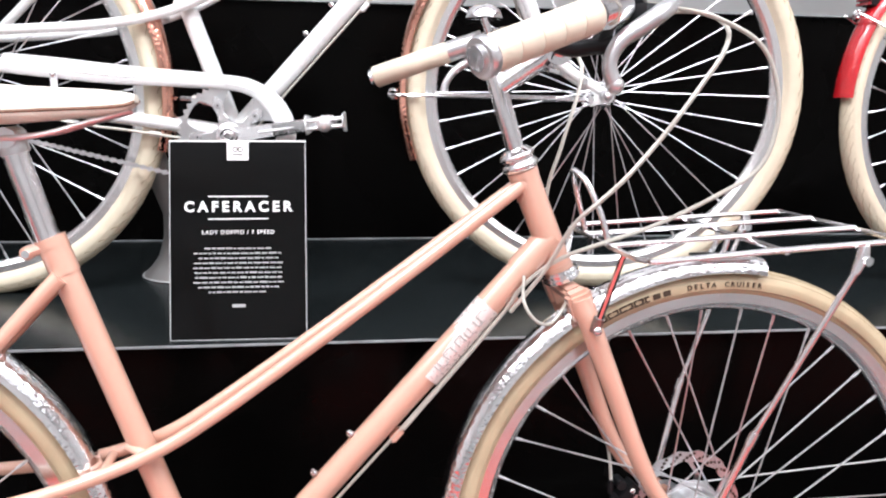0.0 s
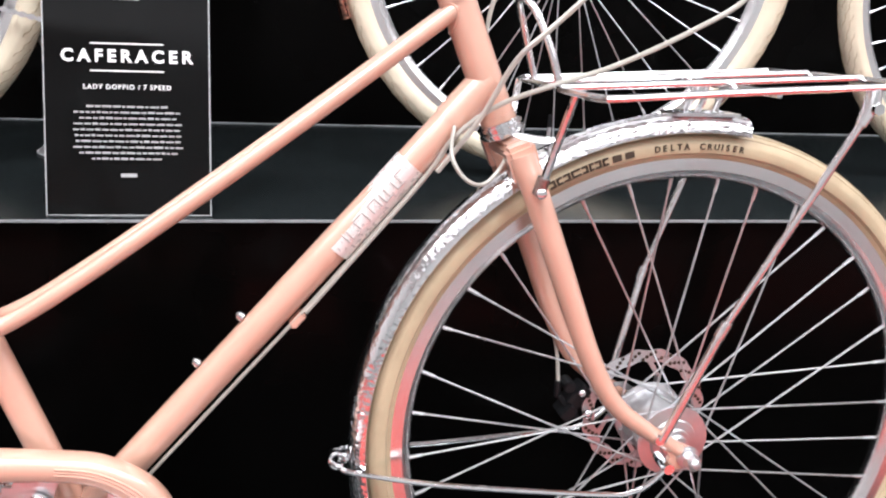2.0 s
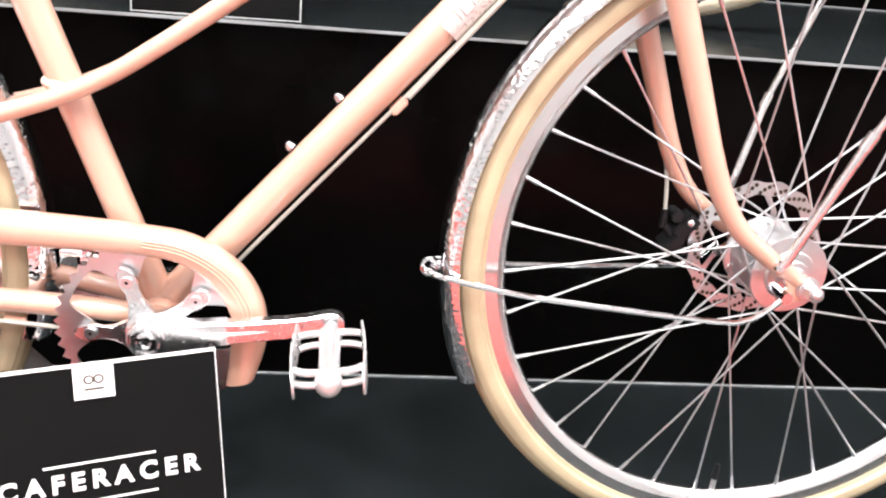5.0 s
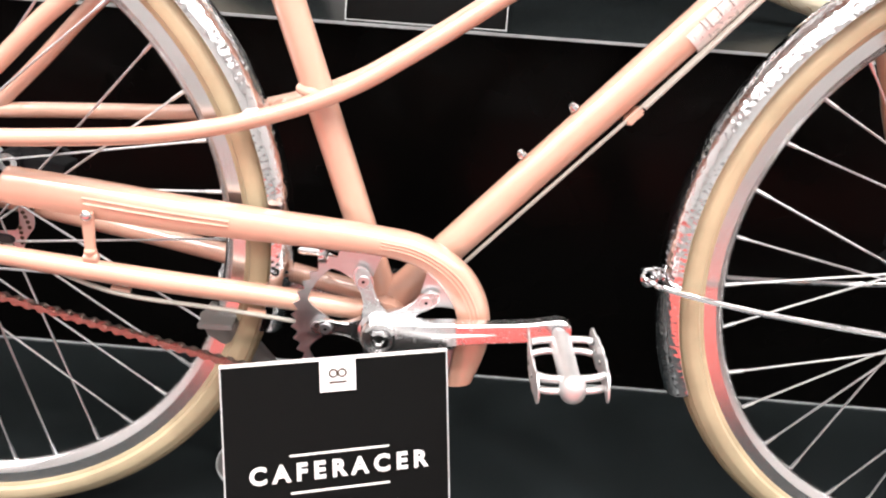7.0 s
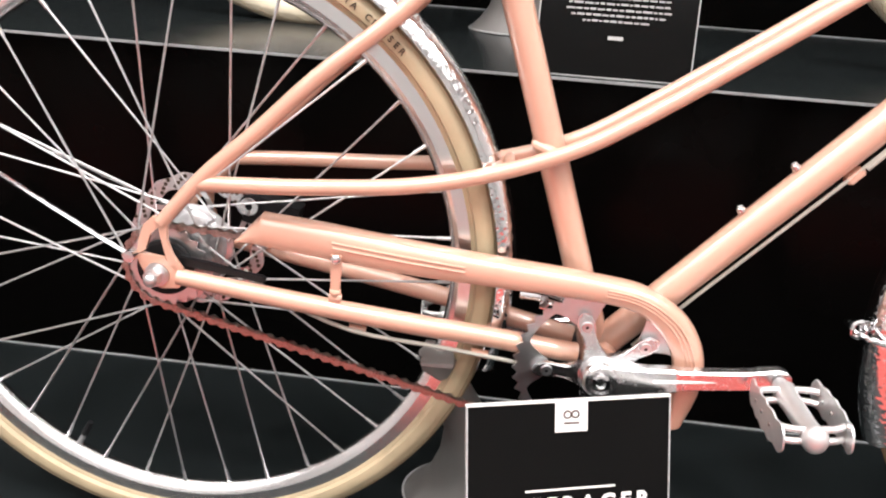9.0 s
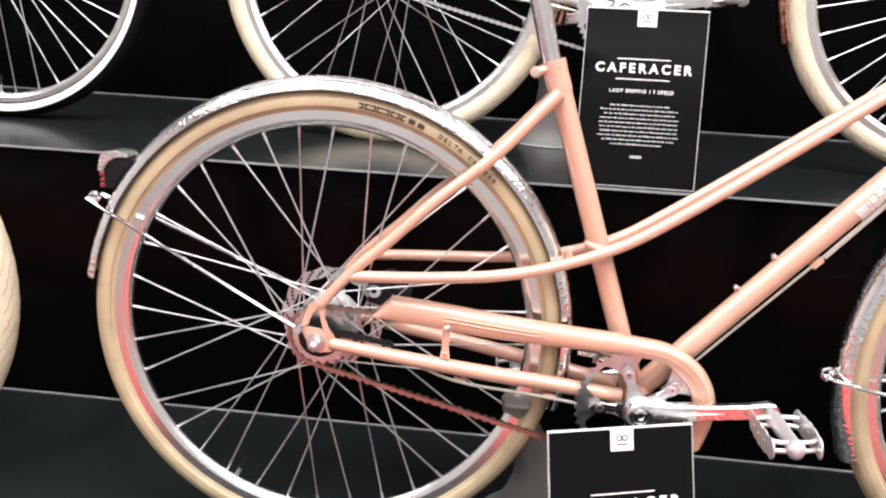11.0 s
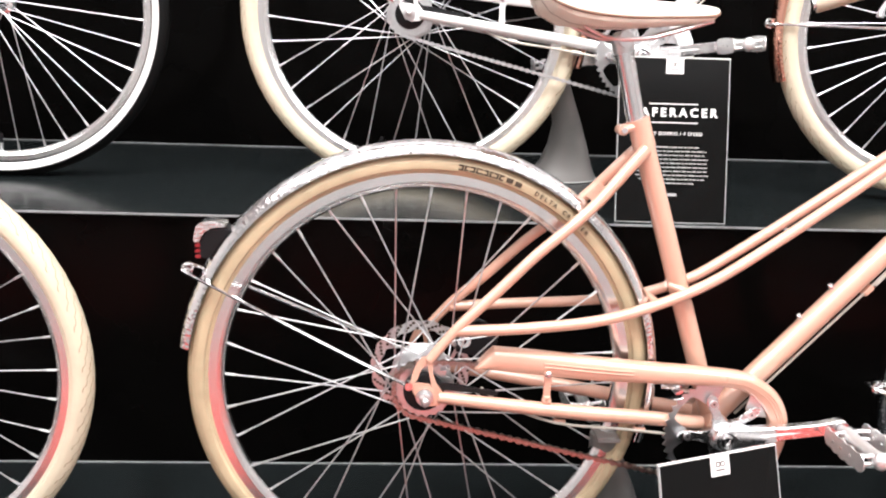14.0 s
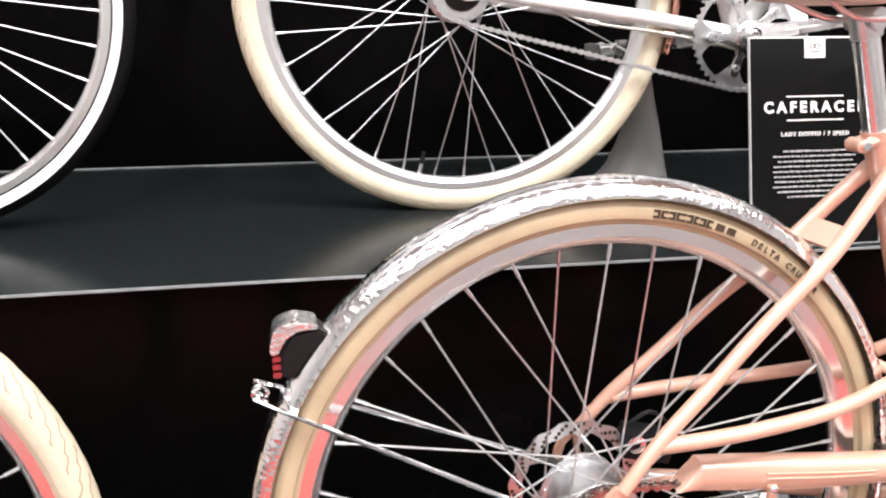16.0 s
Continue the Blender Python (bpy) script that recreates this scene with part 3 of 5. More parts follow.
                g.tube([c + np.array((0, -0.0176 * math.cos(q), 0)) + nrm * 0.0176 * math.sin(q), c2 + np.array((0, -0.0176 * math.cos(q), 0)) + nrm * 0.0176 * math.sin(q)], 0.0010, 6)
        part("mark", g, DECAL_INK, badge, "dark thin strokes")
    # headset, stem, bar
    g = Geo()
    for a, b, prof in (((0.8450, 0.8268), (0.8345, 0.8530), (0.0180, 0.0205, 0.0222, 0.0226, 0.0215, 0.0190, 0.0188, 0.0210, 0.0218, 0.0210, 0.0185, 0.0160, 0.0140)),):
        n = 12 * 3
        pts = [P(a[0] + (b[0] - a[0]) * k / n, 0, a[1] + (b[1] - a[1]) * k / n) for k in range(n + 1)]
        g.tube(pts, prof, 28)
    part("headset", g, CHROME, bike, "stacked chrome headset rings")
    g = Geo()
    g.tube([P(0.8950, 0, 0.7040), P(0.9005, 0, 0.6905)], 0.0215, 18)
    for k in range(2):
        g.tube([P(0.8958 + 0.0024 * k, 0, 0.7020 - 0.0058 * k), P(0.8972 + 0.0024 * k, 0, 0.6986 - 0.0058 * k)], 0.0238, 24)
    part("headset", g, CHROME, bike, "knurled chrome headset", bevel=0.0008)
    g = Geo()
    g.tube([P(0.8375, 0, 0.846), P(0.8040, 0, 0.950), P(0.8030, 0, 0.953)], (0.0113, 0.0113, 0.0100), 18)
    turn = radians(4.8)

    def Q(x, y, z):
        dx = x - 0.80
        return P(0.80 + dx * math.cos(turn) - y * math.sin(turn), dx * math.sin(turn) + y * math.cos(turn), z)

    g.tube([P(0.8085, 0, 0.918), P(0.8200, 0, 0.9290), P(0.8440, 0, 0.9465), P(0.8700, 0, 0.9640)], (0.0095, 0.0135, 0.0142, 0.0165), 18)
    g.tube([Q(0.880, -0.022, 0.969), Q(0.880, 0.022, 0.969)], 0.0182, 20)
    stem = part("stem", g, ALU, bike, "polished silver quill stem")
    g = Geo()
    for k in range(9):
        c = np.array(P(0.834 + 0.0042 * k, -0.0138, 0.9350 + 0.0029 * k))
        g.tube([c - (0.0006, 0, 0.0009), c + (0.0006, 0, 0.0009)], 0.0011, 6)
    part("engraving", g, DECAL_INK, stem, "faint engraved strokes along the stem")
    # Black strip stands in for the shade inside the clamp's split.
    g = Geo()
    g.box((-0.0012, -0.0225, -0.0195), (0.0012, 0.0225, 0.0), Matrix.Translation(Q(0.877, 0, 0.967)) @ Matrix.Rotation(0.5, 4, "Y"))
    part("clamp_gap", g, PLASTIC, stem, "black strip for the shaded gap of the bar clamp")
    part("bolt", Geo().tube([Q(0.871, -0.012, 0.9455), Q(0.884, -0.012, 0.9425)], 0.0042, 6), CHROME, stem, "chrome clamp bolt")
    g = Geo()
    pts = [(0.838, 0.215, 0.987), (0.873, 0.185, 0.999), (0.900, 0.13, 0.998), (0.892, 0.07, 0.982), (0.880, 0.0, 0.969)]
    bar = [Q(*p) for p in pts] + [Q(x, -y, z) for x, y, z in pts[-2::-1]]
    g.tube(bar, 0.0118, 14, smooth=6)
    for s in (-1, 1):
        g.tube([Q(0.705, s * 0.270, 0.941), Q(0.838, s * 0.215, 0.987)], 0.0112, 12)
    handlebar = part("handlebar", g, ALU, bike, "swept-back silver handlebar")
    for s in (-1, 1):
        a, b = np.array(Q(0.716, s * 0.268, 0.944)), np.array(Q(0.832, s * 0.219, 0.986))
        u = (b - a) / np.linalg.norm(b - a)
        steps = [a + (b - a) * t for t in np.linspace(0, 1, 6)]
        if s < 0:
            for k in range(5):
                g = Geo().tube([steps[k] + u * 0.0003, steps[k] + u * 0.0012, steps[k + 1] - u * 0.0012, steps[k + 1] - u * 0.0003], (0.0162, 0.0167, 0.0167, 0.0162), 20)
                part("grip_ring", g, GRIP, handlebar, "stitched cream leather grip ring")
            g = Geo().tube([a - u * 0.0090, a - u * 0.0075, a - u * 0.0010, a + u * 0.0015], (0.0172, 0.0186, 0.0186, 0.0172), 24)
            g.tube([a - u * 0.0094, a - u * 0.0088], (0.0125, 0.0128), 24)
            part("end_cap", g, SATIN, handlebar, "round silver end cap")
        else:
            b = b - u * 0.024
            g = Geo().tube([a - u * 0.006, a - u * 0.004, b - u * 0.002, b], (0.0140, 0.0158, 0.0152, 0.0140), 20)
            part("grip", g, GRIP, handlebar, "smooth cream leather grip")
            g = Geo().tube([b, b + u * 0.052], 0.0148, 18)
            part("collar", g, SATIN, handlebar, "satin silver collar")
    # levers, shifter, bell
    g = Geo()
    g.tube([Q(0.846, -0.211, 0.991), Q(0.868, -0.195, 0.999)], 0.0180, 18)
    part("twist_shifter", g, CHROME, handlebar, "ribbed chrome and black shifter", bevel=0.0012)
    g = Geo()
    g.tube([P(0.828, -0.170, 0.9615), P(0.846, -0.170, 0.9590), P(0.866, -0.172, 0.9610), P(0.884, -0.176, 0.9630)], (0.0070, 0.0088, 0.0080, 0.0092), 14, smooth=3)
    g.tube([P(0.872, -0.172, 0.9640), P(0.884, -0.168, 0.984)], (0.0085, 0.0075), 12)
    g.tube([Q(0.884, -0.182, 1.000), Q(0.897, -0.163, 1.004)], 0.0165, 14)
    g.box((-0.014, -0.010, -0.009), (0.014, 0.010, 0.009), Matrix.Translation(Q(0.902, -0.190, 0.992)) @ Matrix.Rotation(0.5, 4, "Z"))
    part("lever_clamp", g, PLASTIC, handlebar, "black lever clamp and cable stop")
    g = Geo()
    g.tube([P(0.940, -0.182, 1.000), P(0.922, -0.196, 0.9905), P(0.902, -0.200, 0.9775), P(0.885, -0.201, 0.9660), P(0.8755, -0.201, 0.9520), P(0.8735, -0.201, 0.9390), P(0.8780, -0.201, 0.9270)],
           (0.0080, 0.0092, 0.0088, 0.0080, 0.0072, 0.0072, 0.0078), 14, smooth=4)
    g.ball(P(0.8800, -0.201, 0.9235), 0.0086, 12)
    part("brake_lever", g, SATIN, handlebar, "thick curved silver brake lever")
    g = Geo()
    g.tube([P(0.862, 0.180, 0.985), P(0.842, 0.205, 0.977), P(0.818, 0.220, 0.9640), P(0.799, 0.220, 0.9510), P(0.7875, 0.220, 0.9350), P(0.7845, 0.220, 0.9220)], (0.0070, 0.0070, 0.0062, 0.0055, 0.0052, 0.0062), 12, smooth=4)
    part("brake_lever", g, SATIN, handlebar, "curved silver brake lever")
    g = Geo()
    bell = P(0.836, 0.195, 1.030)
    profile = [(0.0, 0.013), (0.009, 0.0122), (0.017, 0.0090), (0.0225, 0.0040), (0.0248, -0.0030), (0.0255, -0.0070), (0.0240, -0.0070), (0.0, -0.0040)]
    dome = [(q * math.cos(t), q * math.sin(t), v) for t in np.linspace(0, 2 * math.pi, 25)[:-1] for q, v in profile]
    m8 = len(profile)
    g.add([(bell[0] + x, bell[1] + y, bell[2] + z) for x, y, z in dome], [(8 * i + k, 8 * i + k + 1, 8 * ((i + 1) % 24) + k + 1, 8 * ((i + 1) % 24) + k) for i in range(24) for k in range(m8 - 1)])
    g.tube([(bell[0], bell[1], bell[2] - 0.006), (bell[0] + 0.010, bell[1], bell[2] - 0.032)], 0.0055, 10)
    part("bell", g, CHROME, handlebar, "small domed chrome bell")
    # seat post and saddle
    g = Geo()
    g.tube([P(0.3025, 0, 0.748), P(0.272, 0, 0.857)], 0.0134, 18)
    post = part("seat_post", g, ALU, bike, "polished silver seat post")
    g = Geo()
    g.tube([P(0.272, -0.021, 0.864), P(0.272, 0.021, 0.864)], 0.0115, 14)
    g.tube([P(0.276, 0, 0.846), P(0.270, 0, 0.868)], 0.0158, 14)
    part("saddle_clamp", g, SATIN, post, "satin silver saddle clamp", bevel=0.001)
    saddle(bike, P)
    # fork
    g = Geo()
    fy = 1.0 if rack else 0.80
    crown = Matrix.Translation(P(0.9030, 0, 0.6845)) @ Matrix.Rotation(math.atan2(0.058, 0.142), 4, "Y").inverted()
    lug = Geo().box((-0.0120, -0.042, -0.014), (0.0120, 0.042, 0.0035), crown)
    for s in (-1, 1):
        lug.box((-0.0150, min(s * 0.0375, s * 0.0595), -0.0330), (0.0150, max(s * 0.0375, s * 0.0595), 0.0060), crown @ Matrix.Rotation(s * -0.06, 4, "X"))
    for s in (-1, 1):
        g.tube([P(0.9065, s * 0.0500, 0.676), P(0.912, s * 0.0525, 0.662), P(0.922, s * 0.055, 0.640), P(0.957, s * 0.0575 * (1 + fy) / 2, 0.552), P(0.992, s * 0.060 * fy, 0.465), P(1.022, s * 0.062 * fy, 0.414),
                P(1.060, s * 0.064 * fy, 0.382), P(1.090, s * 0.066 * fy, 0.363), P(1.101, s * 0.067 * fy, 0.356)], (0.0140, 0.0136, 0.0132, 0.0125, 0.0115, 0.0102, 0.0092, 0.0082, 0.0075), 16, smooth=4)
        out = [(1.090, 0.370), (1.106, 0.363), (1.120, 0.356), (1.122, 0.346), (1.112, 0.337), (1.098, 0.334), (1.084, 0.330), (1.080, 0.340), (1.090, 0.349), (1.084, 0.358)]
        g.plate([(x * sx, z + lift) for x, z in out], s * 0.067 * fy - 0.003, s * 0.067 * fy + 0.003)
    fork = part("fork", g, paint, bike)
    part("crown", lug, paint, fork, bevel=0.0045)
    for x, z, y1, r in ((0.922, 0.6435, -0.0715, 0.0062), (1.072, 0.3745, -0.078, 0.0058), (1.083, 0.343, -0.084, 0.0062)):
        part("fork_bolt", Geo().tube([P(x, -0.066 * fy + 0.012, z), P(x, y1 * (fy if x > 1 else 1.0), z)], r, 8), CHROME, fork, "chrome mounting bolt")
    # wheels
    rear = (0, 0, z_ax)
    front = (front_x, 0, z_ax)
    rw = wheel(bike, "rear_wheel", rear, tyre_mat, tyre_r, outer, "gear", phase - 2.03 + skip[0], 82.6 if printed else None, rear_valve, rack, whitewall)
    wheel(bike, "front_wheel", front, tyre_mat, tyre_r, outer, "dynamo" if rack else "plain", phase + 1.44 + skip[1], 119.2 if printed else None, 268.0, rack, whitewall)
    # mudguards
    fo = outer + 0.016
    rf = fender(bike, "rear_mudguard", rear, -16.0, rear_end, fender_mat, fo, fender_label, tyre_r + 0.005)
    ff = fender(bike, "front_mudguard", front, 81.0, front_end, fender_mat, fo, fender_label, tyre_r + 0.005)
    g = Geo()
    for s in (-1, 1):
        g.tube([(-0.024, s * 0.074, 0.021), (-0.060, s * 0.070, 0.036), (-0.326, s * 0.027, 0.163), (-0.340, s * 0.017, 0.170)], 0.0026, 8, smooth=3)
    g.tube([(-0.338, -0.019, 0.169), (-0.347, -0.012, 0.174), (-0.349, 0.0, 0.175), (-0.347, 0.012, 0.174), (-0.338, 0.019, 0.169)], 0.0026, 8, smooth=4)
    g.tube([(-0.3445 + 0.0068 * math.cos(q), -0.009, 0.1745 + 0.0068 * math.sin(q)) for q in np.linspace(0, 2 * math.pi, 17)[:-1]], 0.0022, 8, closed=True)
    g.tube([(-0.343, 0.0, 0.168), (-0.351, 0.0, 0.174)], 0.0055, 8)
    g.tube([(-0.024, -0.070, 0.021), (-0.024, -0.082, 0.021)], 0.0062, 8)
    part("mudguard_stay", g, CHROME, rf, "bright steel wire stay")
    g = Geo()
    for s in (-1, 1):
        bend = [(-0.027, s * 0.079, -0.006), (-0.046, s * 0.079, -0.024), (-0.064, s * 0.078, -0.0335), (-0.098, s * 0.074, -0.0365), (-0.270, s * 0.045, -0.029), (-0.362, s * 0.027, -0.018), (-0.374, s * 0.020, -0.016)]
        if not rack:
            bend = [(-0.026, s * 0.060, -0.0090), (-0.100, s * 0.055, -0.0065), (-0.280, s * 0.036, -0.0020), (-0.360, s * 0.027, -0.0010), (-0.374, s * 0.020, -0.0010)]
        g.tube(bend, 0.0030, 8, smooth=3)
    up = 0.0 if rack else 0.0130
    g.tube([(-0.373, -0.021, up - 0.016), (-0.383, -0.013, up - 0.013), (-0.385, 0.0, up - 0.012), (-0.383, 0.013, up - 0.013), (-0.373, 0.021, up - 0.016)], 0.0027, 8, smooth=4)
    g.tube([(-0.3785 + 0.0072 * math.cos(q), -0.010, up - 0.0125 + 0.0085 * math.sin(q)) for q in np.linspace(0, 2 * math.pi, 17)[:-1]], 0.0023, 8, closed=True)
    g.tube([(-0.362, 0.0, up - 0.016), (-0.376, 0.0, up - 0.014)], 0.0055, 8)
    part("mudguard_stay", g, CHROME, ff, "bright steel wire stay")
    g = Geo()
    for s in (-0.012, 0.012):
        g.tube([P(0.374, s, 0.341), P(0.392, s, 0.340), P(0.428, s, 0.330)], 0.0034, 8)
    g.box((-0.004, -0.020, -0.008), (0.004, 0.020, 0.008), Matrix.Translation(P(0.400, 0, 0.338)))
    g.tube([P(0.400, -0.026, 0.338), P(0.400, 0.026, 0.338)], 0.0052, 6)
    part("mudguard_bracket", g, CHROME, bike, "chrome mudguard bracket behind the cranks", bevel=0.0008)
    tail_light(rf)
    drivetrain(bike, P, paint, rw, CHAIN if rack else STEEL)
    if rack:
        brakes(bike, P)
        front_rack(bike, P)
    cables(bike, P, frame_ob)
    # the steered parts turn together about the head tube
    pivot = Matrix.Translation(P(0.8985, 0, 0.6915))
    turned = pivot @ Matrix.Rotation(radians(steer), 4, Vector((-0.3787, 0.0, 0.9255))) @ pivot.inverted()
    for ob in list(bike.children):
        if steer and ob.name.split(".")[0] in ("fork", "front_wheel", "front_mudguard", "stem", "handlebar"):
            ob.matrix_basis = turned @ ob.matrix_basis
    return bike


def saddle(bike, P):
    """A padded saddle: rings from nose to tail."""
    g = Geo()
    rows = ((0.404, 0.015, 0.911, 0.010), (0.396, 0.021, 0.913, 0.018), (0.370, 0.026, 0.916, 0.026), (0.320, 0.036, 0.918, 0.032), (0.270, 0.055, 0.920, 0.038),
            (0.225, 0.074, 0.924, 0.042), (0.185, 0.084, 0.930, 0.044), (0.158, 0.078, 0.934, 0.036), (0.146, 0.052, 0.934, 0.020))
    n = 20
    verts, faces = [], []
    for x, w, top, deep in rows:
        for k in range(n):
            a = 2 * math.pi * k / n
            c, s = math.cos(a), math.sin(a)
            y = w * math.copysign(abs(c) ** 0.75, c)
            z = top - deep * 0.70 + (deep * 0.70 * s if s > 0 else deep * 0.42 * math.copysign(abs(s) ** 0.55, s))
            verts.append(P(x, y, z))
    for i in range(len(rows) - 1):
        for k in range(n):
            faces.append((i * n + k, i * n + (k + 1) % n, (i + 1) * n + (k + 1) % n, (i + 1) * n + k))
    faces += [tuple(range(n)), tuple((len(rows) - 1) * n + k for k in range(n))[::-1]]
    g.add(verts, faces)
    seat = part("saddle", g, LEATHER, bike, "cream leather saddle with brown piping")
    g = Geo()
    for s in (-1, 1):
        g.tube([P(x, s * w * 0.985, top - deep * 0.74) for x, w, top, deep in rows], 0.0020, 6, smooth=3)
    part("piping", g, PIPING, seat, "brown piping")
    g = Geo()
    g.add([P(x, k * w * 0.86, top - deep * f) for x, w, top, deep in rows for k, f in ((-0.80, 0.85), (0.80, 0.85), (0.6, 1.10), (-0.6, 1.10))],
          [(4 * i + k, 4 * i + (k + 1) % 4, 4 * i + 4 + (k + 1) % 4, 4 * i + 4 + k) for i in range(len(rows) - 1) for k in range(4)] + [(3, 2, 1, 0), tuple(4 * (len(rows) - 1) + k for k in range(4))])
    part("base", g, PIPING, seat, "dark brown saddle base")
    for s in (-1, 1):
        g = Geo()
        g.tube([P(0.398, s * 0.010, 0.893), P(0.350, s * 0.018, 0.879), P(0.300, s * 0.022, 0.866), P(0.240, s * 0.022, 0.866), P(0.190, s * 0.035, 0.890)], 0.0032, 8, smooth=4)
        part("rail", g, SATIN, seat, "silver saddle rail")


def tail_light(rf):
    g = Geo()
    g.plate([(-0.312, 0.189), (-0.3245, 0.192), (-0.3240, 0.214), (-0.313, 0.2330), (-0.288, 0.2375), (-0.279, 0.2300), (-0.296, 0.212)], -0.017, 0.017)
    lamp = part("tail_light", g, PLASTIC, rf, "black tail lamp with red lens", bevel=0.002)
    g = Geo()
    g.plate([(-0.3335, 0.2155), (-0.3320, 0.226), (-0.3285, 0.2385), (-0.320, 0.2440), (-0.306, 0.2460), (-0.289, 0.2420), (-0.2875, 0.2370), (-0.306, 0.2365), (-0.3180, 0.2290), (-0.3265, 0.2140)], -0.0185, 0.0185)
    part("lamp_cap", g, CLEAR_CAP, lamp, "clear and chrome lamp cap", bevel=0.0015)
    for k in range(3):
        g = Geo()
        z = 0.1915 + 0.0080 * k
        g.plate([(-0.3315, z), (-0.3310, z + 0.0052), (-0.3232, z + 0.0052), (-0.3235, z)], -0.0178, 0.0178)
        part("lens", g, LENS, lamp, "red ribbed lens", bevel=0.001)


def arc(cx, cz, r, a0, a1, n):
    return [(cx + r * math.cos(radians(a0 + (a1 - a0) * k / n)), cz + r * math.sin(radians(a0 + (a1 - a0) * k / n))) for k in range(n + 1)]


def drivetrain(bike, P, paint, rw, chain_mat):
    bbx, bbz = 0.463, 0.277
    y = -0.0425
    # chain guard: a hockey-stick shell, hollow behind, with a rolled top
    top = [(0.075, 0.386), (0.100, 0.4130), (0.109, 0.4150), (0.176, 0.4090), (0.258, 0.3995), (0.342, 0.3910), (0.410, 0.3855), (0.462, 0.3800), (0.496, 0.3745), (0.525, 0.3610), (0.549, 0.3420), (0.565, 0.3160), (0.5715, 0.290), (0.5700, 0.258), (0.5590, 0.222)]
    low = [(0.075, 0.3855), (0.104, 0.3825), (0.114, 0.3810), (0.180, 0.3735), (0.260, 0.3655), (0.340, 0.3615), (0.412, 0.3580), (0.458, 0.3550), (0.486, 0.3500), (0.505, 0.3405), (0.520, 0.3270), (0.5320, 0.309), (0.5385, 0.288), (0.5370, 0.260), (0.5320, 0.2185)]
    t2, l2 = spline(np.array(top), 3), spline(np.array(low), 3)
    rows = []
    for (tx, tz), (lx, lz) in zip(t2, l2):
        ring = []
        for f, yy in ((0.035, -0.0300), (0.0, -0.0345), (0.0, -0.0420), (0.05, -0.0465), (0.14, -0.0505), (0.28, -0.0530), (0.5, -0.0540), (0.85, -0.0530), (0.97, -0.0505), (1.0, -0.0460), (1.0, -0.0420), (0.97, -0.0440), (0.85, -0.0500), (0.5, -0.0515), (0.18, -0.0495), (0.05, -0.0430), (0.07, -0.0310)):
            ring.append(P(tx + (lx - tx) * f, yy, tz + (lz - tz) * f))
        rows.append(ring)
    n = len(rows[0])
    verts = [v for ring in rows for v in ring]
    faces = [(i * n + k, i * n + (k + 1) % n, (i + 1) * n + (k + 1) % n, (i + 1) * n + k) for i in range(len(rows) - 1) for k in range(n)]
    faces += [tuple(range(n)), tuple((len(rows) - 1) * n + k for k in range(n))[::-1]]
    guard = part("chain_guard", Geo().add(verts, faces), paint, bike)
    m = len(t2)
    for f, i0, i1 in ((0.40, int(m * 0.22), int(m * 0.37)), (0.56, int(m * 0.22), int(m * 0.37)), (0.36, int(m * 0.50), int(m * 0.90)), (0.48, int(m * 0.50), int(m * 0.90)), (0.60, int(m * 0.50), int(m * 0.90))):
        g = Geo().tube([P(t2[i][0] + (l2[i][0] - t2[i][0]) * f, -0.0538, t2[i][1] + (l2[i][1] - t2[i][1]) * f) for i in range(i0, i1)], 0.0013, 8)
        part("rib", g, paint, guard, "pressed rib along the guard")
    g = Geo()
    g.plate([(x, z + P(0, 0, 0)[2]) for x, z in ((P(0.178, 0, 0)[0], 0.344), (P(0.188, 0, 0)[0], 0.344), (P(0.189, 0, 0)[0], 0.384), (P(0.177, 0, 0)[0], 0.384))], -0.0595, -0.0555)
    g.tube([P(0.183, -0.0585, 0.346), P(0.183, -0.056, 0.336)], 0.0062, 10)
    g.tube([P(0.1765, -0.0575, 0.3375), P(0.1895, -0.0575, 0.3365)], 0.0055, 10)
    part("bracket", g, paint, guard, bevel=0.001)
    for z, r in ((0.380, 0.0056),):
        part("bolt", Geo().ball(P(0.183, -0.0612, z), r, 10, (1, 0.6, 1)), CHROME, guard, "chrome dome bolt")
    # chainring with teeth
    g = Geo()
    teeth = 44
    ro = 0.0862
    turn = math.atan2(0.024, 0.172)
    verts, faces = [], []
    n = teeth * 4
    for k in range(n):
        a = 2 * math.pi * k / n
        r = ro + (-0.0012, 0.0014, 0.0048, 0.0014)[k % 4]
        off = abs((math.degrees(a - turn) - 30.0 + 36.0) % 72.0 - 36.0)
        ease = min(1.0, max(0.0, (off - 7.0) / 15.0))
        ri = 0.0535 + 0.0255 * ease * ease * (3 - 2 * ease)
        for rr in (r, ri):
            for yy in (y - 0.0012, y + 0.0012):
                verts.append((rr * math.cos(a), yy, rr * math.sin(a)))
    for i in range(n):
        a, b = 4 * i, 4 * ((i + 1) % n)
        faces += [(a, a + 2, b + 2, b), (a + 1, b + 1, b + 3, a + 3), (a, b, b + 1, a + 1), (a + 2, a + 3, b + 3, b + 2)]
    g.add(verts, faces)
    ring = part("chainring", g, SATIN, bike, "toothed polished chainring", at=Matrix.Translation(P(bbx, 0, bbz)))
    # spider, right crank
    g = Geo()
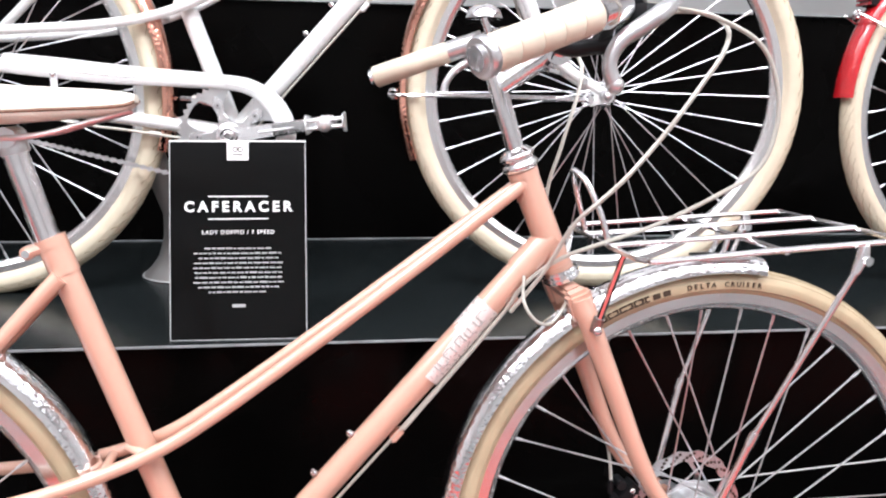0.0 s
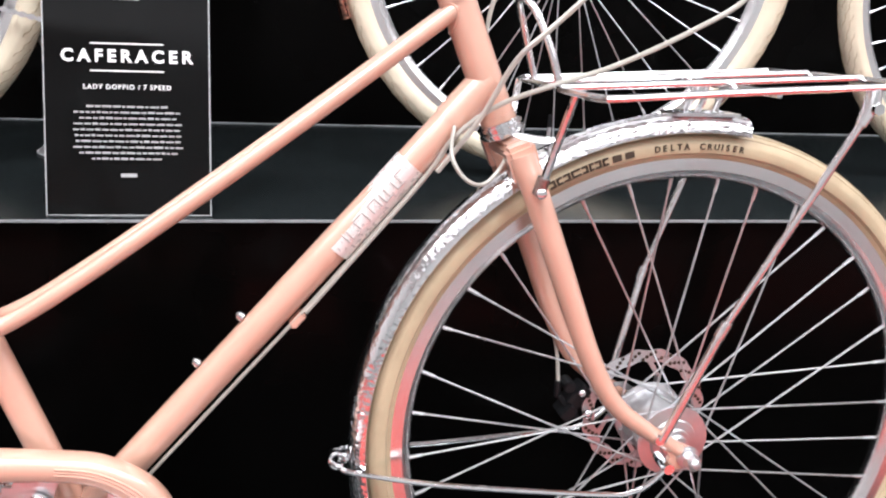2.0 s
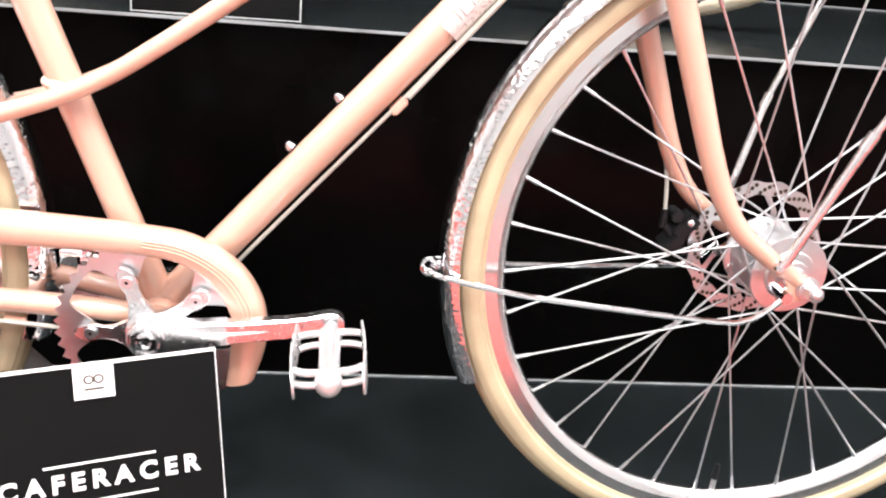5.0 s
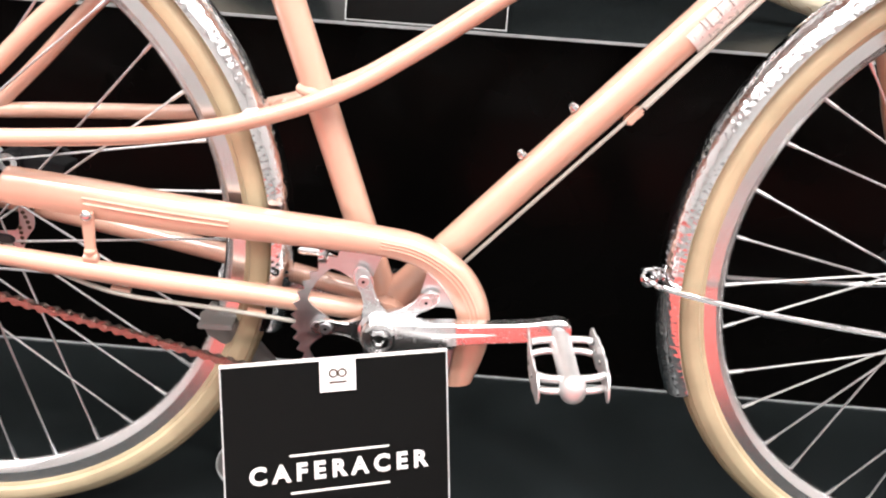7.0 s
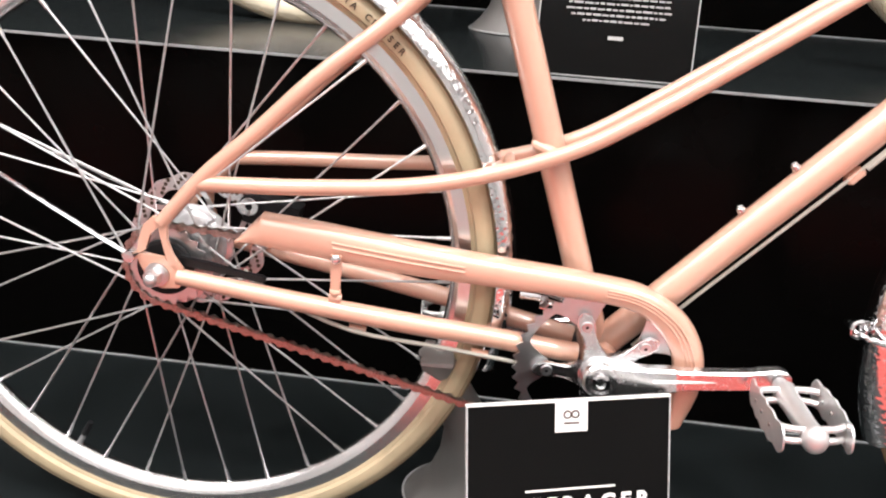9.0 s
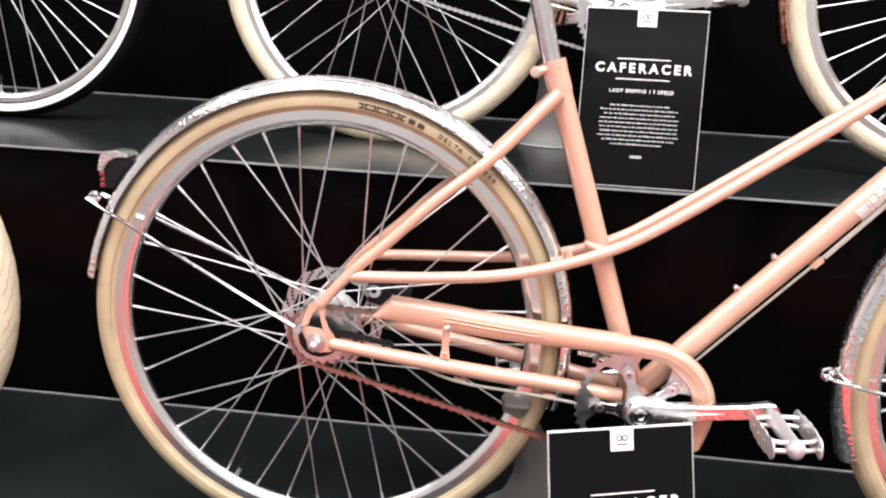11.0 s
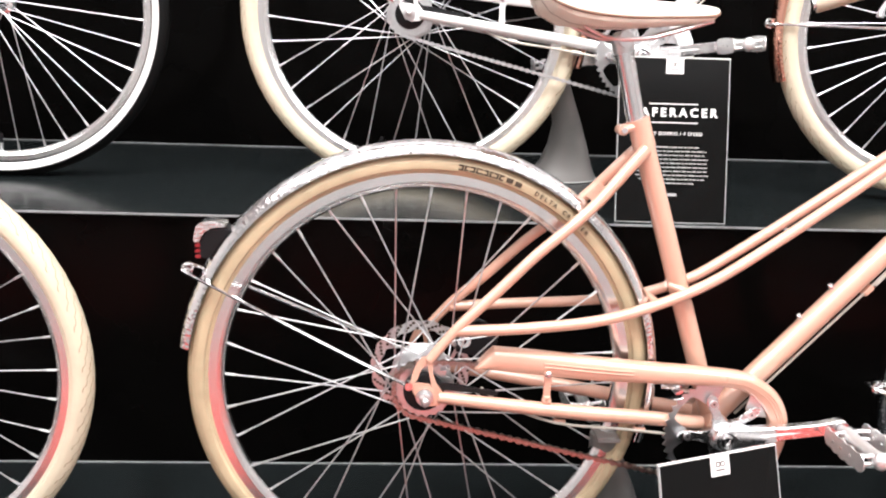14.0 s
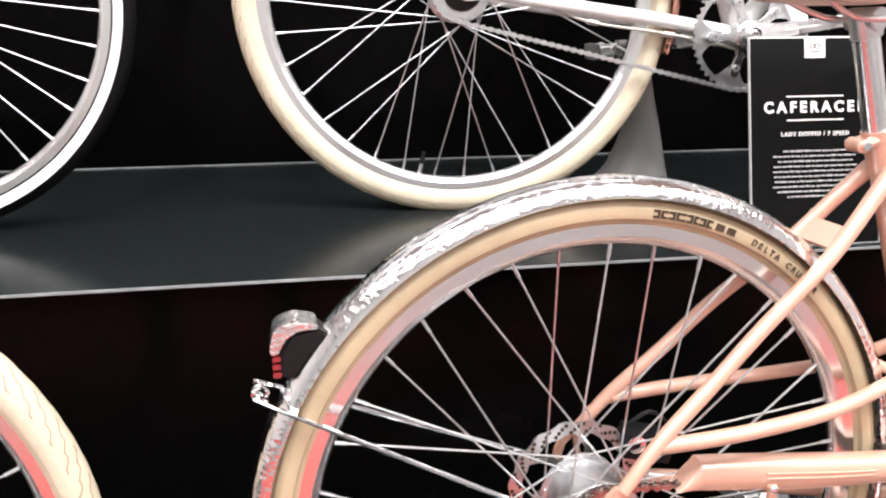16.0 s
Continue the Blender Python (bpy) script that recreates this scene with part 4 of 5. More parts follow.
    for k in range(5):
        a = turn + radians(30 + 72 * k)
        arm = [(0.010, 0.0165), (0.022, 0.0120), (0.034, 0.0072), (0.044, 0.0066), (0.050, 0.0084), (0.0570, 0.0090), (0.0660, 0.0072), (0.0715, 0.0)]
        arm = arm + [(u, -v) for u, v in arm[-2::-1]]
        n = len(arm)
        for front, rear_y in ((y - 0.0105, y - 0.0035),):
            ring_a = [(u * math.cos(a) - v * math.sin(a), front - (0.0055 if u < 0.03 else 0.0025 if u < 0.04 else 0.0) + (0.0012 if abs(v) > 0.001 else 0.0), u * math.sin(a) + v * math.cos(a)) for u, v in arm]
            back_a = [(x, rear_y, z) for x, _, z in ring_a]
            verts = ring_a + back_a
            g.add(verts, [tuple(range(n)), tuple(range(n, 2 * n))[::-1]] + [(i, i + n, (i + 1) % n + n, (i + 1) % n) for i in range(n)])
    g.lathe([(0.0, y - 0.019), (0.018, y - 0.019), (0.0225, y - 0.0165), (0.0225, y - 0.004), (0.0, y - 0.004)], 28, closed=False)
    part("spider", g, CRANK, ring, "five-armed polished spider", bevel=0.0014)
    ring_bolt = Geo().lathe([(0.0018, y - 0.0118), (0.0056, y - 0.0118), (0.0060, y - 0.0090), (0.0018, y - 0.0104)], 16).mesh("chainring_bolt", SATIN)
    # Black disc stands in for the shade in each bolt recess.
    socket = Geo().lathe([(0.0, y - 0.0112), (0.0020, y - 0.0112), (0.0020, y - 0.0095), (0.0, y - 0.0095)], 14, closed=False).mesh("bolt_socket", PLASTIC)
    for k in range(5):
        a = turn + radians(30 + 72 * k)
        part("chainring_bolt", ring_bolt, CHROME, ring, "hollow chrome chainring bolt", at=Matrix.Translation((0.055 * math.cos(a), 0, 0.055 * math.sin(a))))
        part("bolt_socket", socket, PLASTIC, ring, "black disc for the shade in the bolt recess", at=Matrix.Translation((0.055 * math.cos(a), 0, 0.055 * math.sin(a))))

    def crank(side):
        g = Geo()
        c = Matrix.Rotation(-turn, 4, "Y") if side < 0 else Matrix.Rotation(-turn + math.pi, 4, "Y")
        prof = ((0.0, 0.0185), (0.02, 0.0155), (0.05, 0.0125), (0.075, 0.0116), (0.0765, 0.0116), (0.10, 0.0108), (0.145, 0.0105), (0.165, 0.0125), (0.174, 0.0130), (0.181, 0.0105), (0.1855, 0.0055))
        verts, faces = [], []
        for x, h in prof:
            off = 0.020 + 0.010 * min(1.0, x / 0.16)
            twist = 0.075 if x > 0.076 else -0.16
            for yy, f in ((-0.0075, 0.82), (-0.0055, 1.0), (0.0055, 1.0), (0.0075, 0.82)):
                for s in (1, -1):
                    verts.append(tuple(c @ Vector((x, side * (0.0425 + off + twist * s * h * f) + yy, s * h * f))))
        for i in range(len(prof) - 1):
            a, b = 8 * i, 8 * (i + 1)
            loop = [0, 2, 4, 6, 7, 5, 3, 1]
            for k in range(8):
                p, q = loop[k], loop[(k + 1) % 8]
                faces.append((a + p, a + q, b + q, b + p))
        faces += [(0, 2, 4, 6, 7, 5, 3, 1), tuple(8 * (len(prof) - 1) + k for k in (1, 3, 5, 7, 6, 4, 2, 0))]
        g.add(verts, faces)
        e = side * 0.062
        g.lathe([(0.0, e + side * 0.0095), (0.0105, e + side * 0.0098), (0.0135, e + side * 0.0112), (0.0165, e + side * 0.0102), (0.0188, e + side * 0.0070), (0.0195, e + side * 0.002), (0.0195, e - side * 0.011), (0.0, e - side * 0.011)], 32, closed=False)
        ob = part("crank_arm", g.mesh("crank_arm", CRANK, crease=0.10), CRANK, bike, "polished aluminium crank arm", at=Matrix.Translation(P(bbx, 0, bbz)))
        g = Geo()
        yo = side * 0.0735
        g.lathe([(0.0048, yo - side * 0.0022), (0.0052, yo + side * 0.0004), (0.0066, yo + side * 0.0010), (0.0088, yo + side * 0.0002), (0.0100, yo - side * 0.0022)], 24, closed=False)
        g.lathe([(0.0, yo - side * 0.0026), (0.0048, yo - side * 0.0022)], 8, closed=False)
        part("crank_bolt", g, CHROME, ob, "recessed crank bolt")
        # White strip puts the groove's bright line into the colour.
        g = Geo()
        ys = side * 0.0745
        v = [tuple(c @ Vector((x, ys - side * 0.0022 + side * 0.004 * (x / 0.17), z))) for x, z in ((0.052, 0.0022), (0.052, -0.0022), (0.128, -0.0018), (0.128, 0.0018))]
        g.tube([np.array(v[0]) * 0.5 + np.array(v[1]) * 0.5, np.array(v[2]) * 0.5 + np.array(v[3]) * 0.5], 0.0022, 8)
        part("groove", g, SIGN_WHITE, ob, "white strip for the bright line of the crank groove")
        return c

    for side in (-1, 1):
        c = crank(side)
        o = c @ Vector((0.173, 0, 0))
        pedal(bike, (P(bbx, 0, bbz)[0] + o.x, side * 0.083, P(bbx, 0, bbz)[2] + o.z), side)
    # rear sprocket and chain
    g = Geo()
    n = 20 * 4
    verts, faces = [], []
    for k in range(n):
        a = 2 * math.pi * k / n
        r = 0.0395 + (0.0045 if k % 4 in (1, 2) else 0)
        for rr in (r, 0.024):
            for yy in (y - 0.0012, y + 0.0012):
                verts.append((rr * math.cos(a), yy, rr * math.sin(a)))
    for i in range(n):
        a, b = 4 * i, 4 * ((i + 1) % n)
        faces += [(a, a + 2, b + 2, b), (a + 1, b + 1, b + 3, a + 3), (a, b, b + 1, a + 1), (a + 2, a + 3, b + 3, b + 2)]
    g.add(verts, faces)
    part("sprocket", g, SATIN, rw, "steel rear sprocket")
    g = Geo()
    g.lathe([(0.008, -0.0560), (0.022, -0.0560), (0.029, -0.0530), (0.0305, -0.0490), (0.0305, -0.0455), (0.008, -0.0455)], 32)
    g.plate([(0.018, 0.018), (0.050, 0.014), (0.085, 0.007), (0.108, 0.004), (0.111, -0.001), (0.106, -0.005), (0.070, 0.001), (0.030, 0.005), (0.016, 0.008)], -0.0575, -0.0525)
    part("shift_unit", g, PLASTIC, rw, "black gear shift unit", bevel=0.0015)
    axle = np.array(P(0, 0, 0.349))[[0, 2]]
    bb = np.array(P(bbx, 0, bbz))[[0, 2]]
    d = np.linalg.norm(bb - axle)
    base = math.degrees(math.atan2(bb[1] - axle[1], bb[0] - axle[0]))
    tilt = math.degrees(math.asin((0.0888 - 0.0450) / d))
    path = [tuple(p) for p in arc(*axle, 0.0450, base + 90 + tilt, base + 270 - tilt, 40)] + [tuple(p) for p in arc(*bb, 0.0888, base - 90 - tilt, base + 90 + tilt, 60)]
    path = np.array(path + [path[0]])
    leg = np.r_[0, np.cumsum(np.linalg.norm(np.diff(path, axis=0), axis=1))]
    count = int(leg[-1] / 0.0127) // 2 * 2
    pins = np.array([[np.interp(leg[-1] * k / count, leg, path[:, i]) for i in (0, 1)] for k in range(count + 1)])
    g = Geo()
    for k in range(count):
        a, b = pins[k], pins[k + 1]
        u = (b - a) / np.linalg.norm(b - a)
        v = np.array((-u[1], u[0]))
        wide = 0.0038 if k % 2 else 0.0026
        out = []
        for s, cc in ((-1, a), (1, b)):
            for q in range(5):
                th = radians(-90 + 45 * q) if s > 0 else radians(90 + 45 * q)
                out.append(tuple(cc + 0.0043 * (u * math.cos(th) + v * math.sin(th))))
            out.append(tuple((a + b) / 2 + s * v * 0.0016))
        for yy in (y - wide, y + wide):
            g.plate(out, yy - 0.0005, yy + 0.0005)
        g.tube([(a[0], y - 0.0049, a[1]), (a[0], y + 0.0049, a[1])], 0.0022, 6)
    part("chain", g, chain_mat, bike, "steel roller chain", flat=True)


def pedal(bike, c, side):
    """A cage pedal: barrel with a domed cap, two bowed end bars, two toothed side plates."""
    x, y, z = c
    yo = y + side * 0.053
    at = Matrix.Translation((x, yo + side * 0.004, z)) @ Matrix.Rotation(radians(-5), 4, "Y") @ Matrix.Diagonal((0.92, 1.15, 1.05, 1.0))
    g = Geo()
    g.tube([(0, -side * 0.050, 0), (0, -side * 0.040, 0), (0, -side * 0.036, 0), (0, -side * 0.02, 0), (0, side * 0.02, 0), (0, side * 0.038, 0)], (0.0075, 0.0080, 0.0118, 0.0104, 0.0098, 0.0112), 16)
    ob = part("pedal", g, PEDAL, bike, "silver cage pedal", at=at)
    part("cap", Geo().ball((0, side * 0.037, 0), 0.0128, 18, (1, 0.75, 1)), PEDAL, ob, "domed satin bearing cap")
    for s in (-0.031, 0.031):
        for up in (-0.0062, 0.0062):
            g = Geo()
            bow = 0.0045 * math.copysign(1, s)
            g.tube([(-0.031, s - bow, up), (-0.018, s, up * 0.9), (0.018, s, up * 0.9), (0.031, s - bow, up)], 0.0030, 10, smooth=3)
            part("end_bar", g, PEDAL, ob)
    for s in (-1, 1):
        g = Geo()
        upper, lower = [], []
        for k in range(33):
            u = -0.044 + 0.088 * k / 32
            swell = 0.0115 + 0.0025 * math.cos(math.pi * u / 0.088)
            wave = 0.0011 * math.cos(2 * math.pi * u / 0.0176)
            end = min(1.0, (0.0455 - abs(u)) / 0.006) ** 0.5
            upper.append((u, (swell + wave) * end))
            lower.append((u, -(swell + wave) * end))
        pts = lower + upper[::-1]
        n = len(pts)
        bowed = [s * (0.0303 + 0.0028 * math.cos(math.pi * u / 0.092)) for u, v in pts]
        verts = [(x, u, v) for x, (u, v) in zip(bowed, pts)] + [(x + s * 0.0020, u, v) for x, (u, v) in zip(bowed, pts)]
        strips = []
        for k in range(32):
            a, b = k, n - 1 - k
            strips += [(a, a + 1, b - 1, b), (n + a, n + b, n + b - 1, n + a + 1)]
        g.add(verts, strips + [(i, i + n, (i + 1) % n + n, (i + 1) % n) for i in range(n)])
        plate = part("cage_plate", g, PEDAL, ob, "scalloped cage plate")
        # Bright beads stand in for light passing through the plate holes.
        for u in (-0.017, 0.003, 0.021):
            x = s * (0.0303 + 0.0028 * math.cos(math.pi * u / 0.092))
            part("hole_glint", Geo().ball((x + s * 0.0022, u, 0.0), 0.0022, 8, (0.5, 1, 1)).ball((x - s * 0.0002, u, 0.0), 0.0022, 8, (0.5, 1, 1)), CHROME, plate, "small bright bead for light through a plate hole")


def brakes(bike, P):
    g = Geo()
    lean = Matrix.Translation(P(1.022, 0.057, 0.364)) @ Matrix.Rotation(0.75, 4, "Y")
    g.box((-0.011, -0.014, -0.008), (0.006, 0.010, 0.022), lean)
    g.box((-0.005, -0.018, -0.026), (0.009, 0.014, -0.006), lean)
    g.box((0.007, -0.008, -0.018), (0.013, 0.006, 0.028), lean)
    g.tube([P(1.014, 0.046, 0.382), P(1.014, 0.070, 0.382)], 0.0075, 12)
    g.tube([P(1.001, 0.056, 0.366), P(1.001, 0.056, 0.388)], 0.0045, 10)
    g.tube([P(1.001, 0.050, 0.372), P(1.016, 0.048, 0.352), P(1.030, 0.046, 0.338)], 0.0035, 8)
    caliper = part("brake_caliper", g, PLASTIC, bike, "black disc brake caliper", bevel=0.003)
    for x, z, r in ((1.036, 0.350, 0.006), (1.026, 0.378, 0.0045)):
        part("caliper_bolt", Geo().ball(P(x, 0.038, z), r, 10, (1, 0.6, 1)), CHROME, caliper, "bright caliper bolt")
    g = Geo()
    g.box((-0.028, -0.014, -0.018), (0.032, 0.018, 0.016), Matrix.Translation(P(0.086, 0.050, 0.390)) @ Matrix.Rotation(0.25, 4, "Y"))
    g.tube([P(0.066, 0.030, 0.400), P(0.066, 0.06, 0.400)], 0.0125, 14)
    g.tube([P(0.06, 0.05, 0.41), P(0.09, 0.05, 0.428), P(0.12, 0.055, 0.405)], 0.0028, 8, smooth=4)
    caliper = part("brake_caliper", g, PLASTIC, bike, "black disc brake caliper", bevel=0.003)
    g = Geo()
    g.lathe([(0.0040, -0.002), (0.0105, -0.002), (0.0105, 0.002), (0.0040, 0.001)], 20, centre=P(0.066, 0.028, 0.400))
    part("caliper_bolt", g, CHROME, caliper, "bright caliper bolts")


def front_rack(bike, P):
    r = 0.0034
    g = Geo()
    g.tube([P(1.246, -0.143, 0.7570), P(1.10, -0.145, 0.7490), P(0.968, -0.147, 0.7405), P(0.950, -0.140, 0.7395), P(0.941, -0.118, 0.7400), P(0.938, -0.06, 0.7415), P(0.938, 0.03, 0.7425), P(0.941, 0.088, 0.7420),
            P(0.950, 0.108, 0.7420), P(0.968, 0.113, 0.7425), P(1.10, 0.112, 0.7495), P(1.246, 0.110, 0.7570), P(1.254, 0.100, 0.7575), P(1.255, 0.03, 0.7575), P(1.255, -0.06, 0.7575), P(1.254, -0.132, 0.7575)], r, 8, smooth=4, closed=True)
    rack = part("front_rack", g, WIRE, bike, "chrome wire front carrier")
    for yy in (-0.058, 0.030):
        g = Geo().tube([P(0.938, yy, 0.7425), P(1.10, yy, 0.7510), P(1.255, yy, 0.7595)], r, 8)
        part("rod", g, WIRE, rack)
    g = Geo()
    g.tube([P(0.943, -0.038, 0.745), P(0.935, -0.034, 0.775), P(0.921, -0.020, 0.812), P(0.912, -0.004, 0.8245), P(0.912, 0.010, 0.823), P(0.922, 0.025, 0.800), P(0.941, 0.036, 0.744)], 0.0040, 10, smooth=5)
    part("hoop", g, WIRE, rack, "bent chrome wire hoop")
    g = Geo()
    g.tube([P(1.112, -0.143, 0.7465), P(1.112, 0.110, 0.7485)], r, 8)
    for yy in (-0.013, 0.013):
        g.tube([P(1.112, yy, 0.747), P(1.110, yy, 0.730), P(1.104, yy, 0.718)], r, 8, smooth=3)
    g.box((1.078, -0.021, 0.7140), (1.150, 0.021, 0.7172))
    part("cross_bracket", g, WIRE, rack, "chrome cross bracket to the mudguard")
    for s, y0 in ((-1, -0.143), (1, 0.112)):
        g = Geo()
        foot = (1.0745, s * 0.0765, 0.3745)
        mid = (1.1150, s * 0.0985, 0.508)
        g.tube([P(*foot), P(*mid)], 0.0050, 10)
        g.tube([P(*mid), P(1.200, y0, 0.725)], 0.0038, 10)
        g.tube([P(mid[0] - 0.003, mid[1] - s * 0.001, mid[2] - 0.008), P(mid[0] + 0.003, mid[1] + s * 0.001, mid[2] + 0.008)], 0.0060, 10)
        g.tube([P(1.198, y0, 0.720), P(1.206, y0, 0.740), P(1.207, y0 * 0.99, 0.752)], (0.0050, 0.0075, 0.0065), 10)
        part("strut", g, WIRE, rack, "chrome telescopic carrier strut")
        part("strut_bolt", Geo().tube([P(1.206, y0 - 0.006, 0.736), P(1.206, y0 - 0.011, 0.736)], 0.0058, 6), CHROME, rack, "small chrome hexagon bolt")
        g = Geo()
        g.tube([P(0.9200, s * 0.0700, 0.6435), P(0.9230, s * 0.0730, 0.655), P(0.9400, s * 0.094, 0.734), P(0.9420, s * 0.097, 0.741)], (0.0052, 0.0044, 0.0040, 0.0040), 8)
        short = part("short_strut", g, CHROME, rack, "short chrome carrier strut")
        part("collar", Geo().tube([P(0.9196, s * 0.0700, 0.6420), P(0.9232, s * 0.0735, 0.6590)], 0.0066, 12), CHAIN, short, "dark strut end collar")
        part("dome_bolt", Geo().ball(P(0.9205, s * 0.0775, 0.6440), 0.0056, 12, (1, 0.6, 1)), CHROME, short, "chrome dome bolt")


def cables(bike, P, frame_ob):
    mats = CABLE
    for pts, r in (
        ([(0.905, -0.170, 1.004), (0.987, -0.09, 1.010), (1.049, -0.065, 1.004), (1.106, -0.06, 0.979), (1.132, -0.06, 0.938), (1.138, -0.06, 0.886), (1.119, -0.06, 0.833), (1.064, -0.055, 0.797), (0.995, -0.05, 0.764), (0.940, -0.045, 0.745), (0.885, -0.032, 0.722), (0.845, -0.024, 0.690), (0.815, -0.014, 0.644), (0.700, -0.010, 0.508)], 0.0027),
        ([(0.900, 0.170, 0.996), (0.990, 0.110, 1.020), (1.062, 0.020, 1.020), (1.075, -0.04, 0.998), (1.065, -0.06, 0.969), (1.040, -0.06, 0.930), (1.002, -0.06, 0.878), (0.957, -0.06, 0.826), (0.924, -0.056, 0.794), (0.897, -0.045, 0.765), (0.868, -0.030, 0.708), (0.830, -0.018, 0.655)], 0.0027),
        ([(0.905, 0.120, 1.000), (0.935, 0.060, 0.955), (0.905, 0.030, 0.862), (0.886, 0.028, 0.800), (0.885, 0.034, 0.72), (0.915, 0.066, 0.66), (0.968, 0.074, 0.51), (0.996, 0.066, 0.44), (1.001, 0.056, 0.388)], 0.0024),
        ([(0.845, -0.022, 0.700), (0.838, -0.050, 0.676), (0.850, -0.060, 0.655), (0.870, -0.056, 0.650), (0.892, -0.040, 0.668), (0.900, -0.020, 0.685)], 0.0021),
    ):
        part("cable", Geo().tube([P(*p) for p in pts], r, 8, smooth=8), mats, bike, "grey sheathed cable")
    for off in (-0.004,):
        part("cable", Geo().tube([P(0.832, off - 0.006, 0.6630), P(0.689, off - 0.004, 0.4985), P(0.556, off - 0.003, 0.3530), P(0.502, off, 0.291)], 0.0021, 8), mats, bike, "grey sheathed cable")
    g = Geo()
    g.tube([P(0.470, -0.018, 0.252), P(0.400, -0.034, 0.2690), P(0.300, -0.046, 0.2860), P(0.200, -0.056, 0.3010), P(0.120, -0.052, 0.330), P(0.085, -0.050, 0.355)], 0.0023, 8, smooth=4)
    part("cable", g, mats, bike, "grey sheathed cable")
    for x, z in ((0.205, 0.300), (0.335, 0.2795)):
        g = Geo().tube([P(x - 0.008, -0.052 + (x - 0.2) * 0.1, z + 0.002), P(x + 0.010, -0.050 + (x - 0.2) * 0.1, z - 0.001)], 0.0046, 8)
        part("cable_stop", g, frame_ob.data.materials[0], frame_ob)


LEAN = -4.0       # every bicycle leans back against its stand
bicycle(pose(0, 0, 0, LEAN), "peach step-through city bicycle with cream saddle", PEACH, TAN, HAMMERED, printed=True, phase=0.90)
bicycle(pose(-0.004, 0.628, 0.5175, LEAN, -0.88, -5.4), "white step-through city bicycle on upper tier", WHITE, CREAM, COPPER_TONED, 0.3575, 0.0222, 1.018,
        rack=False, phase=0.25, skip=(1.93, 0.26), steer=-6.5, front_end=199.0, rear_valve=256.8, fender_label="hammered copper-toned mudguard")
bicycle(pose(-1.9575, 0.694, 0.5205, LEAN, 0, -3.0), "black city bicycle with white-walled black tyres", BLACK_PAINT, BLACK_TYRE, BLACK_PAINT, 0.350, 0.0235, 1.0,
        rack=False, phase=0.5, skip=(0, -0.41), whitewall=True, fender_label="black mudguard")
bicycle(pose(-1.963, 0.01, 0.0, LEAN, 0, 1.0), "cream-tyred city bicycle on lower tier", WHITE, CREAM, HAMMERED, 0.352, 0.0205, 1.0,
        rack=False, phase=0.7, skip=(0, -0.17))
bicycle(pose(1.965, 0.53, 0.5212, LEAN), "red-mudguard city bicycle with cream tyres", WHITE, CREAM, RED, 0.352, 0.0205, 1.0,
        rack=False, phase=0.2, rear_end=177.0, fender_label="glossy red mudguard")


# ---- display stands and signs ----
def stand(m):
    """A flared sheet-metal prop under the chain stays."""
    g = Geo()
    # height, shift along and across, half width: a trumpet foot that rises into a bent neck
    rows = ((0.0, 0.0, 0.0, 0.084), (0.004, 0.0005, 0.0, 0.083), (0.020, 0.004, -0.003, 0.0705), (0.042, 0.0075, -0.008, 0.0585), (0.084, 0.0065, -0.018, 0.0445), (0.130, -0.001, -0.034, 0.033),
            (0.180, -0.019, -0.052, 0.028), (0.220, -0.035, -0.068, 0.026), (0.262, -0.043, -0.084, 0.024))
    seg = 28
    verts = [(dx + r * math.cos(2 * math.pi * k / seg), dy + 0.8 * r * math.sin(2 * math.pi * k / seg), z) for z, dx, dy, r in rows for k in range(seg)]
    faces = [(seg * i + k, seg * i + (k + 1) % seg, seg * i + seg + (k + 1) % seg, seg * i + seg + k) for i in range(len(rows) - 1) for k in range(seg)]
    faces += [tuple(range(seg))[::-1], tuple(seg * (len(rows) - 1) + k for k in range(seg))]
    g.add(verts, faces)
    root = thing("bicycle_stand", m, "grey trumpet-footed sheet-metal bicycle stand on the tier", "stand", "bicycle stands")
    part("body", g, STAND, root)
    g = Geo()
    g.box((-0.062, -0.112, 0.260), (-0.026, -0.062, 0.266))
    part("cradle", g, STAND, root, bevel=0.001)
    # The highlight along the foot's lip, drawn as a pale ring.
    g = Geo()
    g.tube([(0.0845 * math.cos(q), 0.8 * 0.0845 * math.sin(q), 0.0022) for q in np.linspace(0, 2 * math.pi, 41)[:-1]], 0.0016, 6, closed=True)
    part("foot_edge", g, EDGE, root, "pale ring for the highlight on the foot's lip")
    return root


stand(pose(0.336, 0.096, TIER_Z[0]))
stand(pose(0.350, 0.720, TIER_Z[1]))


